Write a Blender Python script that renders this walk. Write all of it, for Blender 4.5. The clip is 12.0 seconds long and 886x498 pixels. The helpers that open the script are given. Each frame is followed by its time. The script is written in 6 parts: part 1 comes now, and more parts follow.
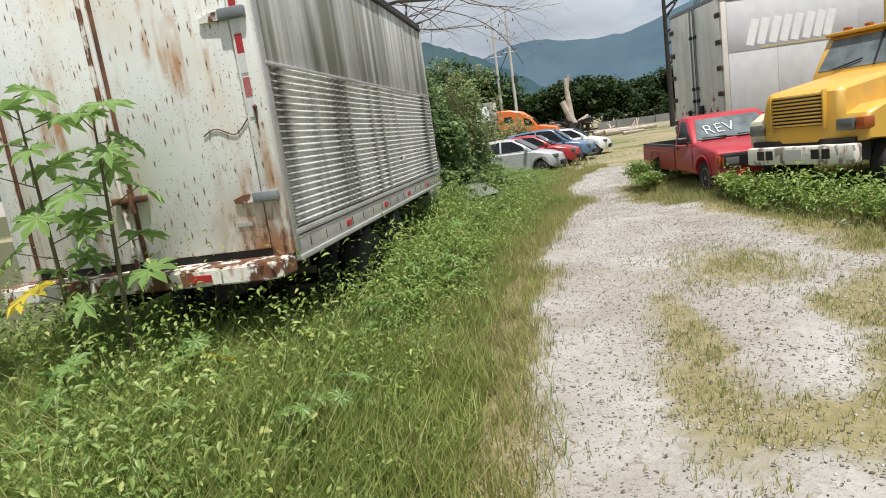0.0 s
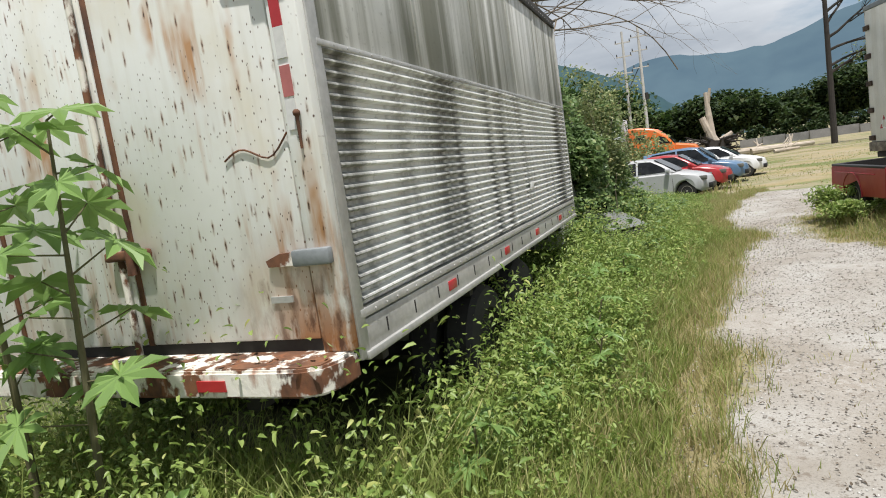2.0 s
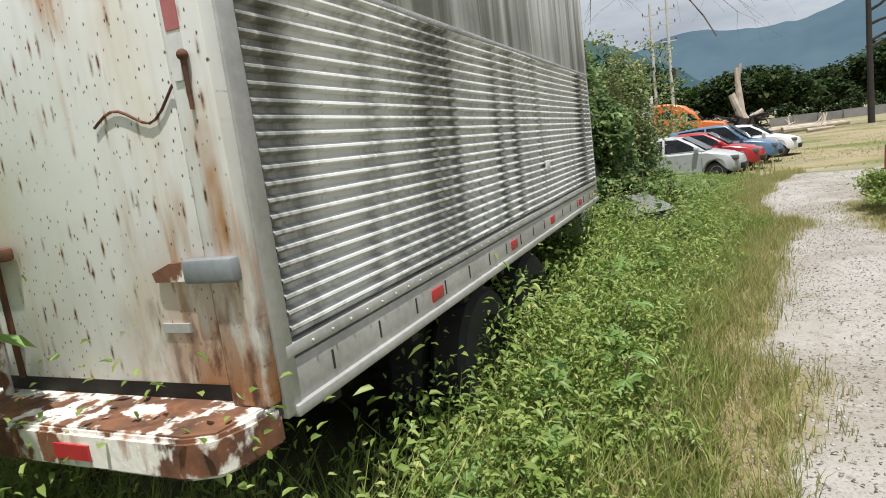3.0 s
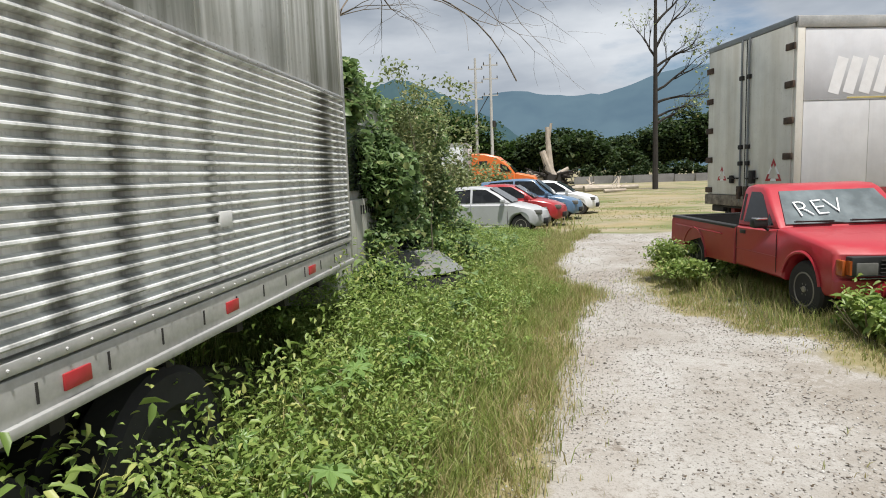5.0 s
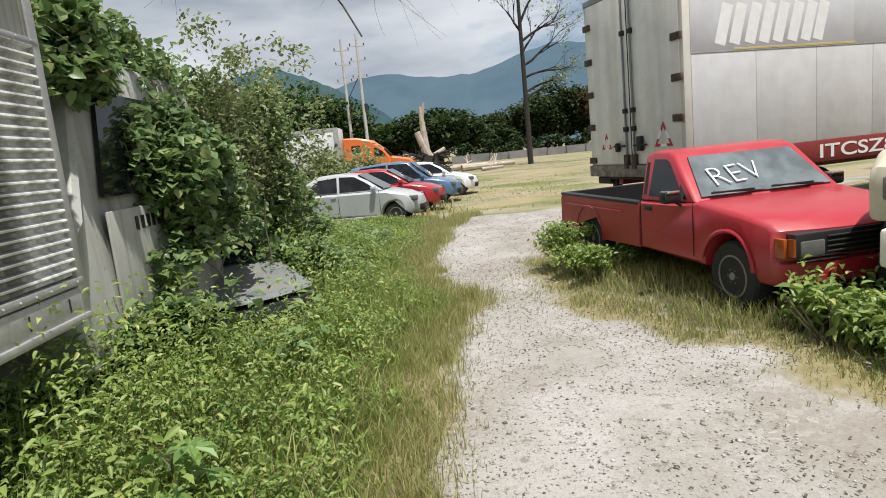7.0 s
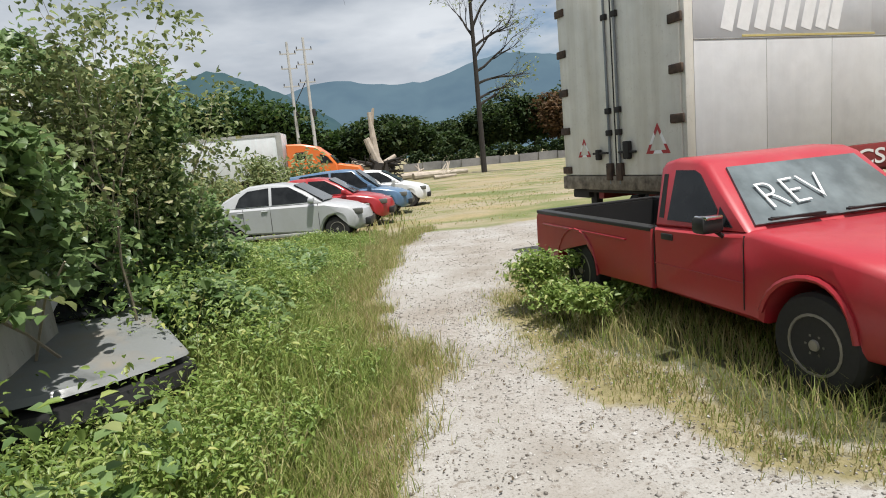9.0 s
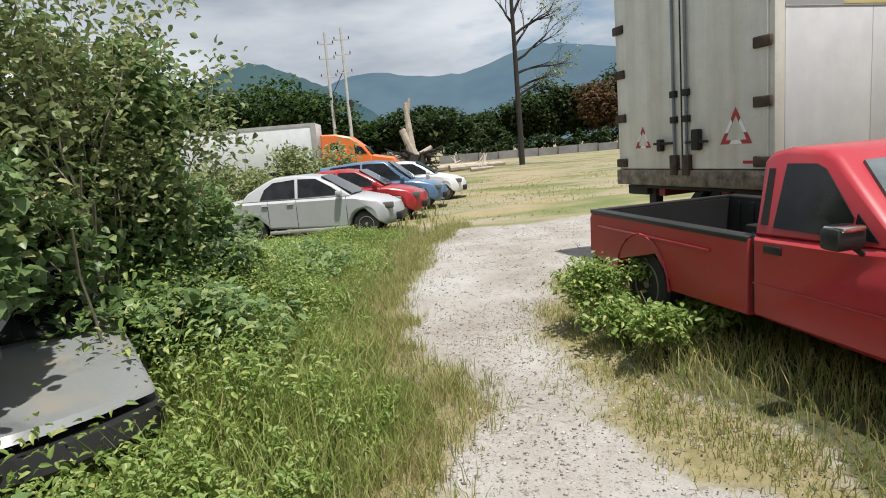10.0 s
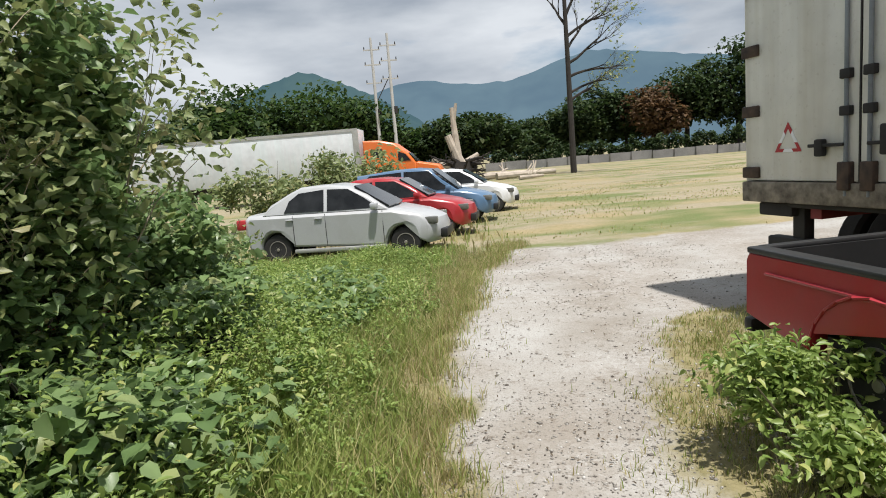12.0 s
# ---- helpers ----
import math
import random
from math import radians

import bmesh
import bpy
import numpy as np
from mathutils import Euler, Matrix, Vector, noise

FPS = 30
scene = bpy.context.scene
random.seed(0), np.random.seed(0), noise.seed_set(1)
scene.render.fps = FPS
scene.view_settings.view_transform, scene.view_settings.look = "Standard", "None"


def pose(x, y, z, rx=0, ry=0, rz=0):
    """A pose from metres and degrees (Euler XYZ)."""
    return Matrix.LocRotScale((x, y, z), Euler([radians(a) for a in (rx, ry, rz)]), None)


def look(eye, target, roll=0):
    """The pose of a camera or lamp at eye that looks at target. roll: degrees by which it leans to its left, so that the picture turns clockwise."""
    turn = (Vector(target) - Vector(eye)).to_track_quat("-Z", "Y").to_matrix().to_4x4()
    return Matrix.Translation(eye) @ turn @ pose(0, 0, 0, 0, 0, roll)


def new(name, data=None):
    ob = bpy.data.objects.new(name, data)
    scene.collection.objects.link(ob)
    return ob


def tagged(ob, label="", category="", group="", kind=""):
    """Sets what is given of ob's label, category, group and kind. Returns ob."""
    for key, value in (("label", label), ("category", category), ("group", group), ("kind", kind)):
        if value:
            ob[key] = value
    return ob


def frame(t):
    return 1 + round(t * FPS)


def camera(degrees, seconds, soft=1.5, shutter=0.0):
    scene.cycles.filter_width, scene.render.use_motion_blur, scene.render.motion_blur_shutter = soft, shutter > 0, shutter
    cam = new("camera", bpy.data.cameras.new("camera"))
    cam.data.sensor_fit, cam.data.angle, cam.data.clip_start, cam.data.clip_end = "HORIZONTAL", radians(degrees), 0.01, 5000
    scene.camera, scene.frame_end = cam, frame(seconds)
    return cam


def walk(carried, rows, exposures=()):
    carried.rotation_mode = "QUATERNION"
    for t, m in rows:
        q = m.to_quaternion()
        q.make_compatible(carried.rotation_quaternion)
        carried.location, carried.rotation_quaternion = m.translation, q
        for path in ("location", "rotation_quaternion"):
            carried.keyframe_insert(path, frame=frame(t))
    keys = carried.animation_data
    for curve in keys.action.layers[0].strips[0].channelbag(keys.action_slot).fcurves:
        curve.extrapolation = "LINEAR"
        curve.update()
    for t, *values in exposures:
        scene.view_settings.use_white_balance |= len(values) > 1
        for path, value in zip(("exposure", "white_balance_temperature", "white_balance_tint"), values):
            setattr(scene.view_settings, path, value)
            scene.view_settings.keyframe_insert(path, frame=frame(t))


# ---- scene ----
cam = camera(71.9, 12.0, 1.0)
METRES, EYE, TILT, LEAN, TURN = 12.0, 1.728, 0.0, 0.0, 11.5
ROWS = [
    (0.0, 0.0, 0.0, 0.0, -1.44, -10.29, 7.96),
    (0.5, 0.0008, 0.0432, 0.0015, 2.45, -8.88, 6.86),
    (1.0, -0.0045, 0.0845, 0.0047, 4.23, -6.61, 7.46),
    (1.5, -0.0145, 0.1169, 0.0057, 5.36, -6.63, 7.93),
    (2.0, -0.0107, 0.1556, 0.0033, 9.94, -6.81, 8.21),
    (2.5, -0.0119, 0.1936, 0.0014, 11.86, -8.19, 8.65),
    (3.0, -0.0096, 0.2309, 0.0021, 11.79, -8.84, 7.39),
    (5.0, 0.0485, 0.3961, 0.0005, -3.86, -6.91, 2.03),
    (5.5, 0.0615, 0.4379, -0.003, -12.95, -9.64, 2.32),
    (6.0, 0.081, 0.476, -0.0023, -12.45, -9.49, 3.52),
    (6.5, 0.0911, 0.5156, -0.0031, -12.18, -8.85, 4.28),
    (7.0, 0.0994, 0.5494, -0.0035, -15.08, -9.09, 5.57),
    (7.5, 0.1204, 0.5884, -0.0044, -20.63, -8.76, 5.99),
    (9.5, 0.1604, 0.7454, -0.0062, -18.57, -8.91, 4.47),
    (10.0, 0.1765, 0.7865, -0.0081, -16.14, -9.23, 4.82),
    (10.5, 0.1818, 0.8311, -0.0106, -14.34, -9.28, 4.95),
    (11.0, 0.1932, 0.874, -0.0113, -14.27, -8.59, 4.79),
    (11.5, 0.2062, 0.9174, -0.0098, -12.65, -7.83, 4.37),
    (12.0, 0.2119, 0.9602, -0.0098, -11.96, -8.2, 4.69),
]
walk(cam, [(t, pose(0, 0, EYE, TILT, LEAN, TURN) @ pose(METRES * x, METRES * y, METRES * z, 90 + pitch, roll, yaw)) for t, x, y, z, yaw, pitch, roll in ROWS], [(0.0, 0.22), (12.0, 0.25)])

# ---- world, sun ----
world = bpy.data.worlds.new("world")
scene.world = world
world.use_nodes = True
SUN_EL, SUN_AZ = 72.5, 148.0


def build_world():
    nt = world.node_tree
    nt.nodes.clear()
    N = nt.nodes.new
    out, bg, sky = N("ShaderNodeOutputWorld"), N("ShaderNodeBackground"), N("ShaderNodeTexSky")
    sky.sky_type, sky.sun_disc = "NISHITA", False
    sky.sun_elevation, sky.sun_rotation = radians(SUN_EL), radians(SUN_AZ)
    tc, mp, n1, n2 = N("ShaderNodeTexCoord"), N("ShaderNodeMapping"), N("ShaderNodeTexNoise"), N("ShaderNodeTexNoise")
    mp.inputs["Scale"].default_value = (1.0, 1.0, 3.4)
    mp.inputs["Location"].default_value = (0.35, 0.1, 0.0)
    n1.inputs["Scale"].default_value, n1.inputs["Detail"].default_value = 2.2, 9.0
    n1.inputs["Roughness"].default_value = 0.55
    n2.inputs["Scale"].default_value, n2.inputs["Detail"].default_value = 3.0, 8.0
    cov, ton, mix = N("ShaderNodeValToRGB"), N("ShaderNodeValToRGB"), N("ShaderNodeMix")
    cov.color_ramp.elements[0].position, cov.color_ramp.elements[1].position = 0.34, 0.46
    ton.color_ramp.elements[0].position, ton.color_ramp.elements[1].position = 0.36, 0.66
    ton.color_ramp.elements[0].color = (3.6, 4.1, 4.8, 1)
    ton.color_ramp.elements[1].color = (7.4, 7.8, 8.3, 1)
    mix.data_type = "RGBA"
    L = nt.links.new
    L(tc.outputs["Generated"], mp.inputs["Vector"])
    for n in (n1, n2):
        L(mp.outputs["Vector"], n.inputs["Vector"])
    L(n1.outputs["Fac"], cov.inputs["Fac"])
    L(n2.outputs["Fac"], ton.inputs["Fac"])
    L(cov.outputs["Color"], mix.inputs[0])
    L(sky.outputs["Color"], mix.inputs[6])
    L(ton.outputs["Color"], mix.inputs[7])
    L(mix.outputs[2], bg.inputs["Color"])
    bg.inputs["Strength"].default_value = 0.085
    L(bg.outputs["Background"], out.inputs["Surface"])


build_world()
sun_data = bpy.data.lights.new("sun", "SUN")
sun_data.energy, sun_data.angle, sun_data.color = 5.0, radians(1.2), (1.0, 0.96, 0.92)
sun = new("sun", sun_data)
a, e = radians(SUN_AZ), radians(SUN_EL)
sun.matrix_basis = look((math.sin(a) * math.cos(e) * 50, math.cos(a) * math.cos(e) * 50, math.sin(e) * 50), (0, 0, 0))


# ---- materials ----
class Nodes:
    """A small builder of node materials."""

    def __init__(self, name, rough=0.6, metal=0.0):
        self.m = bpy.data.materials.new(name)
        self.m.use_nodes = True
        self.nt = self.m.node_tree
        self.b = self.nt.nodes["Principled BSDF"]
        self.b.inputs["Roughness"].default_value = rough
        self.b.inputs["Metallic"].default_value = metal
        self.geo = self.n("ShaderNodeTexCoord").outputs["Object"]

    def n(self, kind):
        return self.nt.nodes.new(kind)

    def link(self, s, t):
        self.nt.links.new(s, t)

    def put(self, sock, v):
        if isinstance(v, (int, float)):
            sock.default_value = v
        elif isinstance(v, tuple):
            sock.default_value = (*v, 1.0) if len(v) == 3 else v
        else:
            self.link(v, sock)

    def world_pos(self):
        self.geo = self.n("ShaderNodeNewGeometry").outputs["Position"]
        return self

    def noise(self, scale, detail=4.0, stretch=(1, 1, 1), rough=0.55, shift=0.0):
        mp, t = self.n("ShaderNodeMapping"), self.n("ShaderNodeTexNoise")
        mp.inputs["Scale"].default_value = stretch
        mp.inputs["Location"].default_value = (shift, shift * 0.7, shift * 1.3)
        self.link(self.geo, mp.inputs["Vector"])
        self.link(mp.outputs["Vector"], t.inputs["Vector"])
        t.inputs["Scale"].default_value, t.inputs["Detail"].default_value, t.inputs["Roughness"].default_value = scale, detail, rough
        return t.outputs["Fac"]

    def voronoi(self, scale, feature="F1", stretch=(1, 1, 1), out="Distance"):
        mp, t = self.n("ShaderNodeMapping"), self.n("ShaderNodeTexVoronoi")
        mp.inputs["Scale"].default_value = stretch
        self.link(self.geo, mp.inputs["Vector"])
        self.link(mp.outputs["Vector"], t.inputs["Vector"])
        t.feature = feature
        t.inputs["Scale"].default_value = scale
        return t.outputs[out]

    def spots(self, scale, squash):
        """Round cells in the upright x-z plane, squashed along z."""
        sp, cb, t = self.n("ShaderNodeSeparateXYZ"), self.n("ShaderNodeCombineXYZ"), self.n("ShaderNodeTexVoronoi")
        self.link(self.geo, sp.inputs[0])
        self.link(sp.outputs[0], cb.inputs[0])
        self.link(self.math("MULTIPLY", sp.outputs[2], squash), cb.inputs[1])
        t.voronoi_dimensions = "2D"
        t.inputs["Scale"].default_value = scale
        self.link(cb.outputs[0], t.inputs["Vector"])
        return t.outputs["Distance"]

    def ramp(self, fac, lo, hi, c0=(0, 0, 0), c1=(1, 1, 1)):
        r = self.n("ShaderNodeValToRGB")
        r.color_ramp.elements[0].position, r.color_ramp.elements[1].position = lo, hi
        r.color_ramp.elements[0].color, r.color_ramp.elements[1].color = (*c0, 1), (*c1, 1)
        self.link(fac, r.inputs["Fac"])
        return r.outputs["Color"]

    def mix(self, fac, c0, c1, blend="MIX"):
        m = self.n("ShaderNodeMix")
        m.data_type, m.blend_type = "RGBA", blend
        self.put(m.inputs[0], fac)
        self.put(m.inputs[6], c0)
        self.put(m.inputs[7], c1)
        return m.outputs[2]

    def math(self, op, x, y=0.0):
        m = self.n("ShaderNodeMath")
        m.operation = op
        self.put(m.inputs[0], x)
        self.put(m.inputs[1], y)
        return m.outputs[0]

    def axis(self, k):
        s = self.n("ShaderNodeSeparateXYZ")
        self.link(self.geo, s.inputs[0])
        return s.outputs[k]

    def island(self):
        return self.n("ShaderNodeNewGeometry").outputs["Random Per Island"]

    def attr(self, name):
        t = self.n("ShaderNodeAttribute")
        t.attribute_name = name
        return t.outputs["Fac"]

    def color(self, c):
        self.put(self.b.inputs["Base Color"], c)
        return self

    def rough(self, v):
        self.put(self.b.inputs["Roughness"], v)
        return self

    def bump(self, h, strength=0.3, dist=0.01):
        b = self.n("ShaderNodeBump")
        b.inputs["Strength"].default_value, b.inputs["Distance"].default_value = strength, dist
        self.link(h, b.inputs["Height"])
        self.link(b.outputs["Normal"], self.b.inputs["Normal"])
        return self


def plain(name, c, rough=0.6, metal=0.0, var=0.25, scale=9.0, bump=0.15):
    k = Nodes(name, rough, metal)
    big = k.ramp(k.noise(scale * 0.25, 3), 0.3, 0.7)
    fine = k.ramp(k.noise(scale * 4, 5), 0.3, 0.7)
    dark = tuple(v * (1 - var) for v in c)
    lite = tuple(min(1.0, v * (1 + var * 0.6)) for v in c)
    k.color(k.mix(0.35, k.mix(big, dark, lite), k.mix(fine, dark, lite)))
    if bump:
        k.bump(k.noise(scale * 6, 4), bump, 0.004)
    return k.m


def paint(name, c, dirt=(0.2, 0.17, 0.12), amount=0.35, rough=0.3, coat=0.4):
    """Car paint with dust and dirt."""
    k = Nodes(name, rough)
    d = k.ramp(k.noise(3.0, 6, (1, 1, 0.6)), 0.48, 0.78)
    f = k.ramp(k.noise(40, 4), 0.35, 0.75)
    k.color(k.mix(k.math("MULTIPLY", d, amount), k.mix(k.math("MULTIPLY", f, 0.18), c, tuple(v * 0.6 for v in c)), dirt))
    k.rough(k.math("ADD", k.math("MULTIPLY", d, 0.3), rough))
    k.b.inputs["Coat Weight"].default_value = coat
    k.b.inputs["Coat Roughness"].default_value = 0.15
    k.bump(k.noise(5, 3), 0.06, 0.01)
    return k.m


def leaf_mat(name, c0, c1, c2, rough=0.5):
    """Leaves: three tones by leaf, a little light through them."""
    k = Nodes(name, rough)
    i = k.island()
    base = k.mix(k.ramp(i, 0.1, 0.75), c0, c1)
    base = k.mix(k.ramp(i, 0.86, 0.97), base, c2)
    k.world_pos()
    base = k.mix(k.math("MULTIPLY", k.ramp(k.noise(1.3, 4), 0.35, 0.7), 0.4), base, tuple(v * 0.7 for v in c0))
    k.color(base)
    tr, mx = k.n("ShaderNodeBsdfTranslucent"), k.n("ShaderNodeMixShader")
    k.link(base, tr.inputs["Color"])
    mx.inputs[0].default_value = 0.4
    outn = k.nt.nodes["Material Output"]
    k.link(k.b.outputs[0], mx.inputs[1])
    k.link(tr.outputs[0], mx.inputs[2])
    k.link(mx.outputs[0], outn.inputs["Surface"])
    return k.m


def rusty_white(name):
    """White enamel with nail holes that weep rust, and heavy rust round the lower hinge."""
    k = Nodes(name, 0.42)
    base = k.mix(k.ramp(k.noise(1.3, 5), 0.35, 0.7), (0.70, 0.71, 0.67), (0.82, 0.83, 0.80))
    yellow = k.ramp(k.noise(1.5, 6, (1.3, 1.3, 0.8), shift=3.0), 0.50, 0.72)
    base = k.mix(k.math("MULTIPLY", yellow, 0.55), base, (0.62, 0.53, 0.33))
    base = k.mix(k.math("MULTIPLY", k.ramp(k.noise(14, 3, (1, 1, 0.06), shift=1.0), 0.5, 0.68), 0.22), base, (0.50, 0.46, 0.36))
    streak = k.ramp(k.noise(8.0, 5, (1, 1, 0.09), shift=5.0), 0.50, 0.62)
    streak = k.math("MULTIPLY", streak, k.ramp(k.noise(1.9, 4, (1, 1, 0.7), shift=2.0), 0.47, 0.58))
    base = k.mix(k.math("MULTIPLY", streak, 0.9), base, (0.42, 0.20, 0.06))
    mask = k.ramp(k.noise(2.4, 4, shift=7.0), 0.38, 0.50)
    warp = k.math("MULTIPLY", k.math("SUBTRACT", k.noise(40, 3), 0.5), 0.16)
    tail = k.math("MULTIPLY", k.math("SUBTRACT", 1.0, k.ramp(k.math("ADD", k.spots(15, 0.22), warp), 0.05, 0.15)), mask)
    base = k.mix(k.math("MULTIPLY", tail, 0.7), base, (0.27, 0.13, 0.05))
    spot = k.math("MULTIPLY", k.math("SUBTRACT", 1.0, k.ramp(k.math("ADD", k.spots(15, 0.22), warp), 0.02, 0.07)), mask)
    base = k.mix(spot, base, (0.06, 0.03, 0.018))
    small = k.math("SUBTRACT", 1.0, k.ramp(k.math("ADD", k.spots(26, 0.55), warp), 0.03, 0.10))
    base = k.mix(k.math("MULTIPLY", small, k.ramp(k.noise(2.0, 3, shift=12.0), 0.42, 0.52)), base, (0.09, 0.05, 0.03))
    # rust that runs from the lower hinge and along the bottom edge
    low = k.math("SUBTRACT", 1.0, k.ramp(k.math("MULTIPLY", k.math("SUBTRACT", k.axis(2), 1.05), 1.0), 0.05, 0.62))
    near = k.ramp(k.math("ADD", k.axis(0), 3.0), 0.42, 0.86)
    blot = k.ramp(k.noise(5.5, 6, (1.6, 1, 0.45), rough=0.65, shift=15.0), 0.36, 0.50)
    heavy = k.math("MULTIPLY", k.math("MULTIPLY", low, near), blot)
    base = k.mix(k.math("MULTIPLY", heavy, 0.95), base, (0.38, 0.15, 0.04))
    core = k.math("MULTIPLY", heavy, k.ramp(k.noise(13, 6, (1, 1, 0.4), shift=21.0), 0.5, 0.6))
    base = k.mix(core, base, (0.10, 0.042, 0.022))
    k.color(base)
    k.rough(k.math("ADD", k.math("MULTIPLY", heavy, 0.4), 0.4))
    k.bump(k.noise(4, 5), 0.15, 0.02)
    return k.m


def rust(name, c0=(0.06, 0.03, 0.02), c1=(0.20, 0.085, 0.04), white=0.0):
    k = Nodes(name, 0.85)
    c = k.mix(k.ramp(k.noise(9, 7), 0.3, 0.68), c0, c1)
    if white:
        c = k.mix(k.ramp(k.noise(6, 7, (1, 1, 0.6), shift=4.0), 0.60 - white * 0.2, 0.64 - white * 0.2), c, (0.72, 0.69, 0.62))
        c = k.mix(k.math("MULTIPLY", k.ramp(k.noise(14, 4, (1, 1, 0.25), shift=9.0), 0.56, 0.7), 0.7), c, (0.28, 0.1, 0.04))
    k.color(c).bump(k.noise(30, 6), 0.5, 0.006)
    return k.m


def streaked(name, light, dark, amount=0.8, metal=0.3, rough=0.5, lo=0.45, hi=0.62, sc=1.5):
    """Sheet metal with dark mould running down it."""
    k = Nodes(name, rough, metal)
    base = k.mix(k.ramp(k.noise(3, 4), 0.3, 0.7), light, tuple(v * 0.85 for v in light))
    s1 = k.ramp(k.noise(sc, 6, (1, 1.7, 0.10), shift=2.5), lo, hi)
    s2 = k.ramp(k.noise(9, 5, (1, 1, 0.07), shift=6.0), 0.48, 0.68)
    base = k.mix(k.math("MULTIPLY", s1, amount), base, dark)
    base = k.mix(k.math("MULTIPLY", s2, amount * 0.6), base, tuple(v * 1.3 for v in dark))
    base = k.mix(k.math("MULTIPLY", k.ramp(k.noise(26, 5), 0.6, 0.72), 0.35), base, dark)
    k.color(base)
    k.rough(k.math("ADD", k.math("MULTIPLY", s1, 0.3), rough))
    k.bump(k.noise(2.2, 4), 0.15, 0.03)
    return k.m


def ground_mat():
    k = Nodes("ground", 0.95).world_pos()
    g, dry, fld = k.attr("grass"), k.attr("dry"), k.attr("field")
    stone = k.voronoi(26, out="Color")
    tone = k.n("ShaderNodeRGBToBW")
    k.link(stone, tone.inputs[0])
    gravel = k.mix(k.ramp(k.noise(0.8, 7), 0.36, 0.64), (0.26, 0.235, 0.20), (0.38, 0.37, 0.345))
    gravel = k.mix(k.math("MULTIPLY", k.ramp(k.noise(0.55, 5, (1.0, 0.35, 1), shift=3.0), 0.46, 0.62), 0.6), gravel, (0.265, 0.23, 0.19))
    gravel = k.mix(k.math("MULTIPLY", k.ramp(tone.outputs[0], 0.35, 0.8), k.math("MULTIPLY", k.ramp(k.noise(1.7, 4, shift=8.0), 0.4, 0.65), 0.45)), gravel, (0.46, 0.445, 0.42))
    gravel = k.mix(k.math("MULTIPLY", k.ramp(k.noise(60, 5, rough=0.7), 0.52, 0.66), 0.55), gravel, (0.14, 0.12, 0.095))
    gravel = k.mix(k.math("MULTIPLY", k.ramp(k.noise(9, 7, rough=0.75), 0.57, 0.63), 0.6), gravel, (0.13, 0.10, 0.07))
    straw = k.mix(k.ramp(k.noise(11, 7), 0.3, 0.7), (0.17, 0.15, 0.065), (0.27, 0.23, 0.12))
    soil = k.mix(k.ramp(k.noise(5, 6), 0.3, 0.7), (0.045, 0.05, 0.02), (0.10, 0.10, 0.04))
    field = k.mix(k.ramp(k.noise(0.28, 7, (0.7, 1.2, 1)), 0.42, 0.58), (0.30, 0.24, 0.13), (0.12, 0.15, 0.045))
    field = k.mix(k.ramp(k.noise(0.5, 7, (0.6, 1.3, 1), shift=4.0), 0.44, 0.60), field, (0.30, 0.255, 0.175))
    field = k.mix(k.math("MULTIPLY", k.ramp(k.noise(9, 6), 0.4, 0.7), 0.4), field, (0.16, 0.15, 0.06))
    edge = k.math("MULTIPLY", k.math("SUBTRACT", k.noise(6, 5), 0.5), 0.9)
    c = k.mix(k.ramp(k.math("ADD", dry, edge), 0.3, 0.7), gravel, straw)
    c = k.mix(k.ramp(k.math("ADD", g, edge), 0.35, 0.65), c, soil)
    c = k.mix(k.ramp(k.math("ADD", fld, edge), 0.3, 0.7), c, field)
    k.color(c)
    h = k.math("ADD", k.math("MULTIPLY", tone.outputs[0], 0.25), k.noise(45, 6))
    k.bump(h, 0.6, 0.018)
    return k.m


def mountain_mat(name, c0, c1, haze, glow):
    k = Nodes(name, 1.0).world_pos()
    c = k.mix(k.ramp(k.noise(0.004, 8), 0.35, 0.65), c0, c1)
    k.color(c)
    # aerial haze is painted in: the slope itself gives off an even bluish glow
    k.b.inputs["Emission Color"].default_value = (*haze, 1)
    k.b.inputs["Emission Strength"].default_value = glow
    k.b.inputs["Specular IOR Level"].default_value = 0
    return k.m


def glass_mat(name, c, rough=0.08):
    k = Nodes(name, rough)
    k.color(k.mix(k.ramp(k.noise(3, 5), 0.4, 0.7), c, tuple(v * 1.8 + 0.01 for v in c)))
    k.b.inputs["Specular IOR Level"].default_value = 0.35
    return k.m


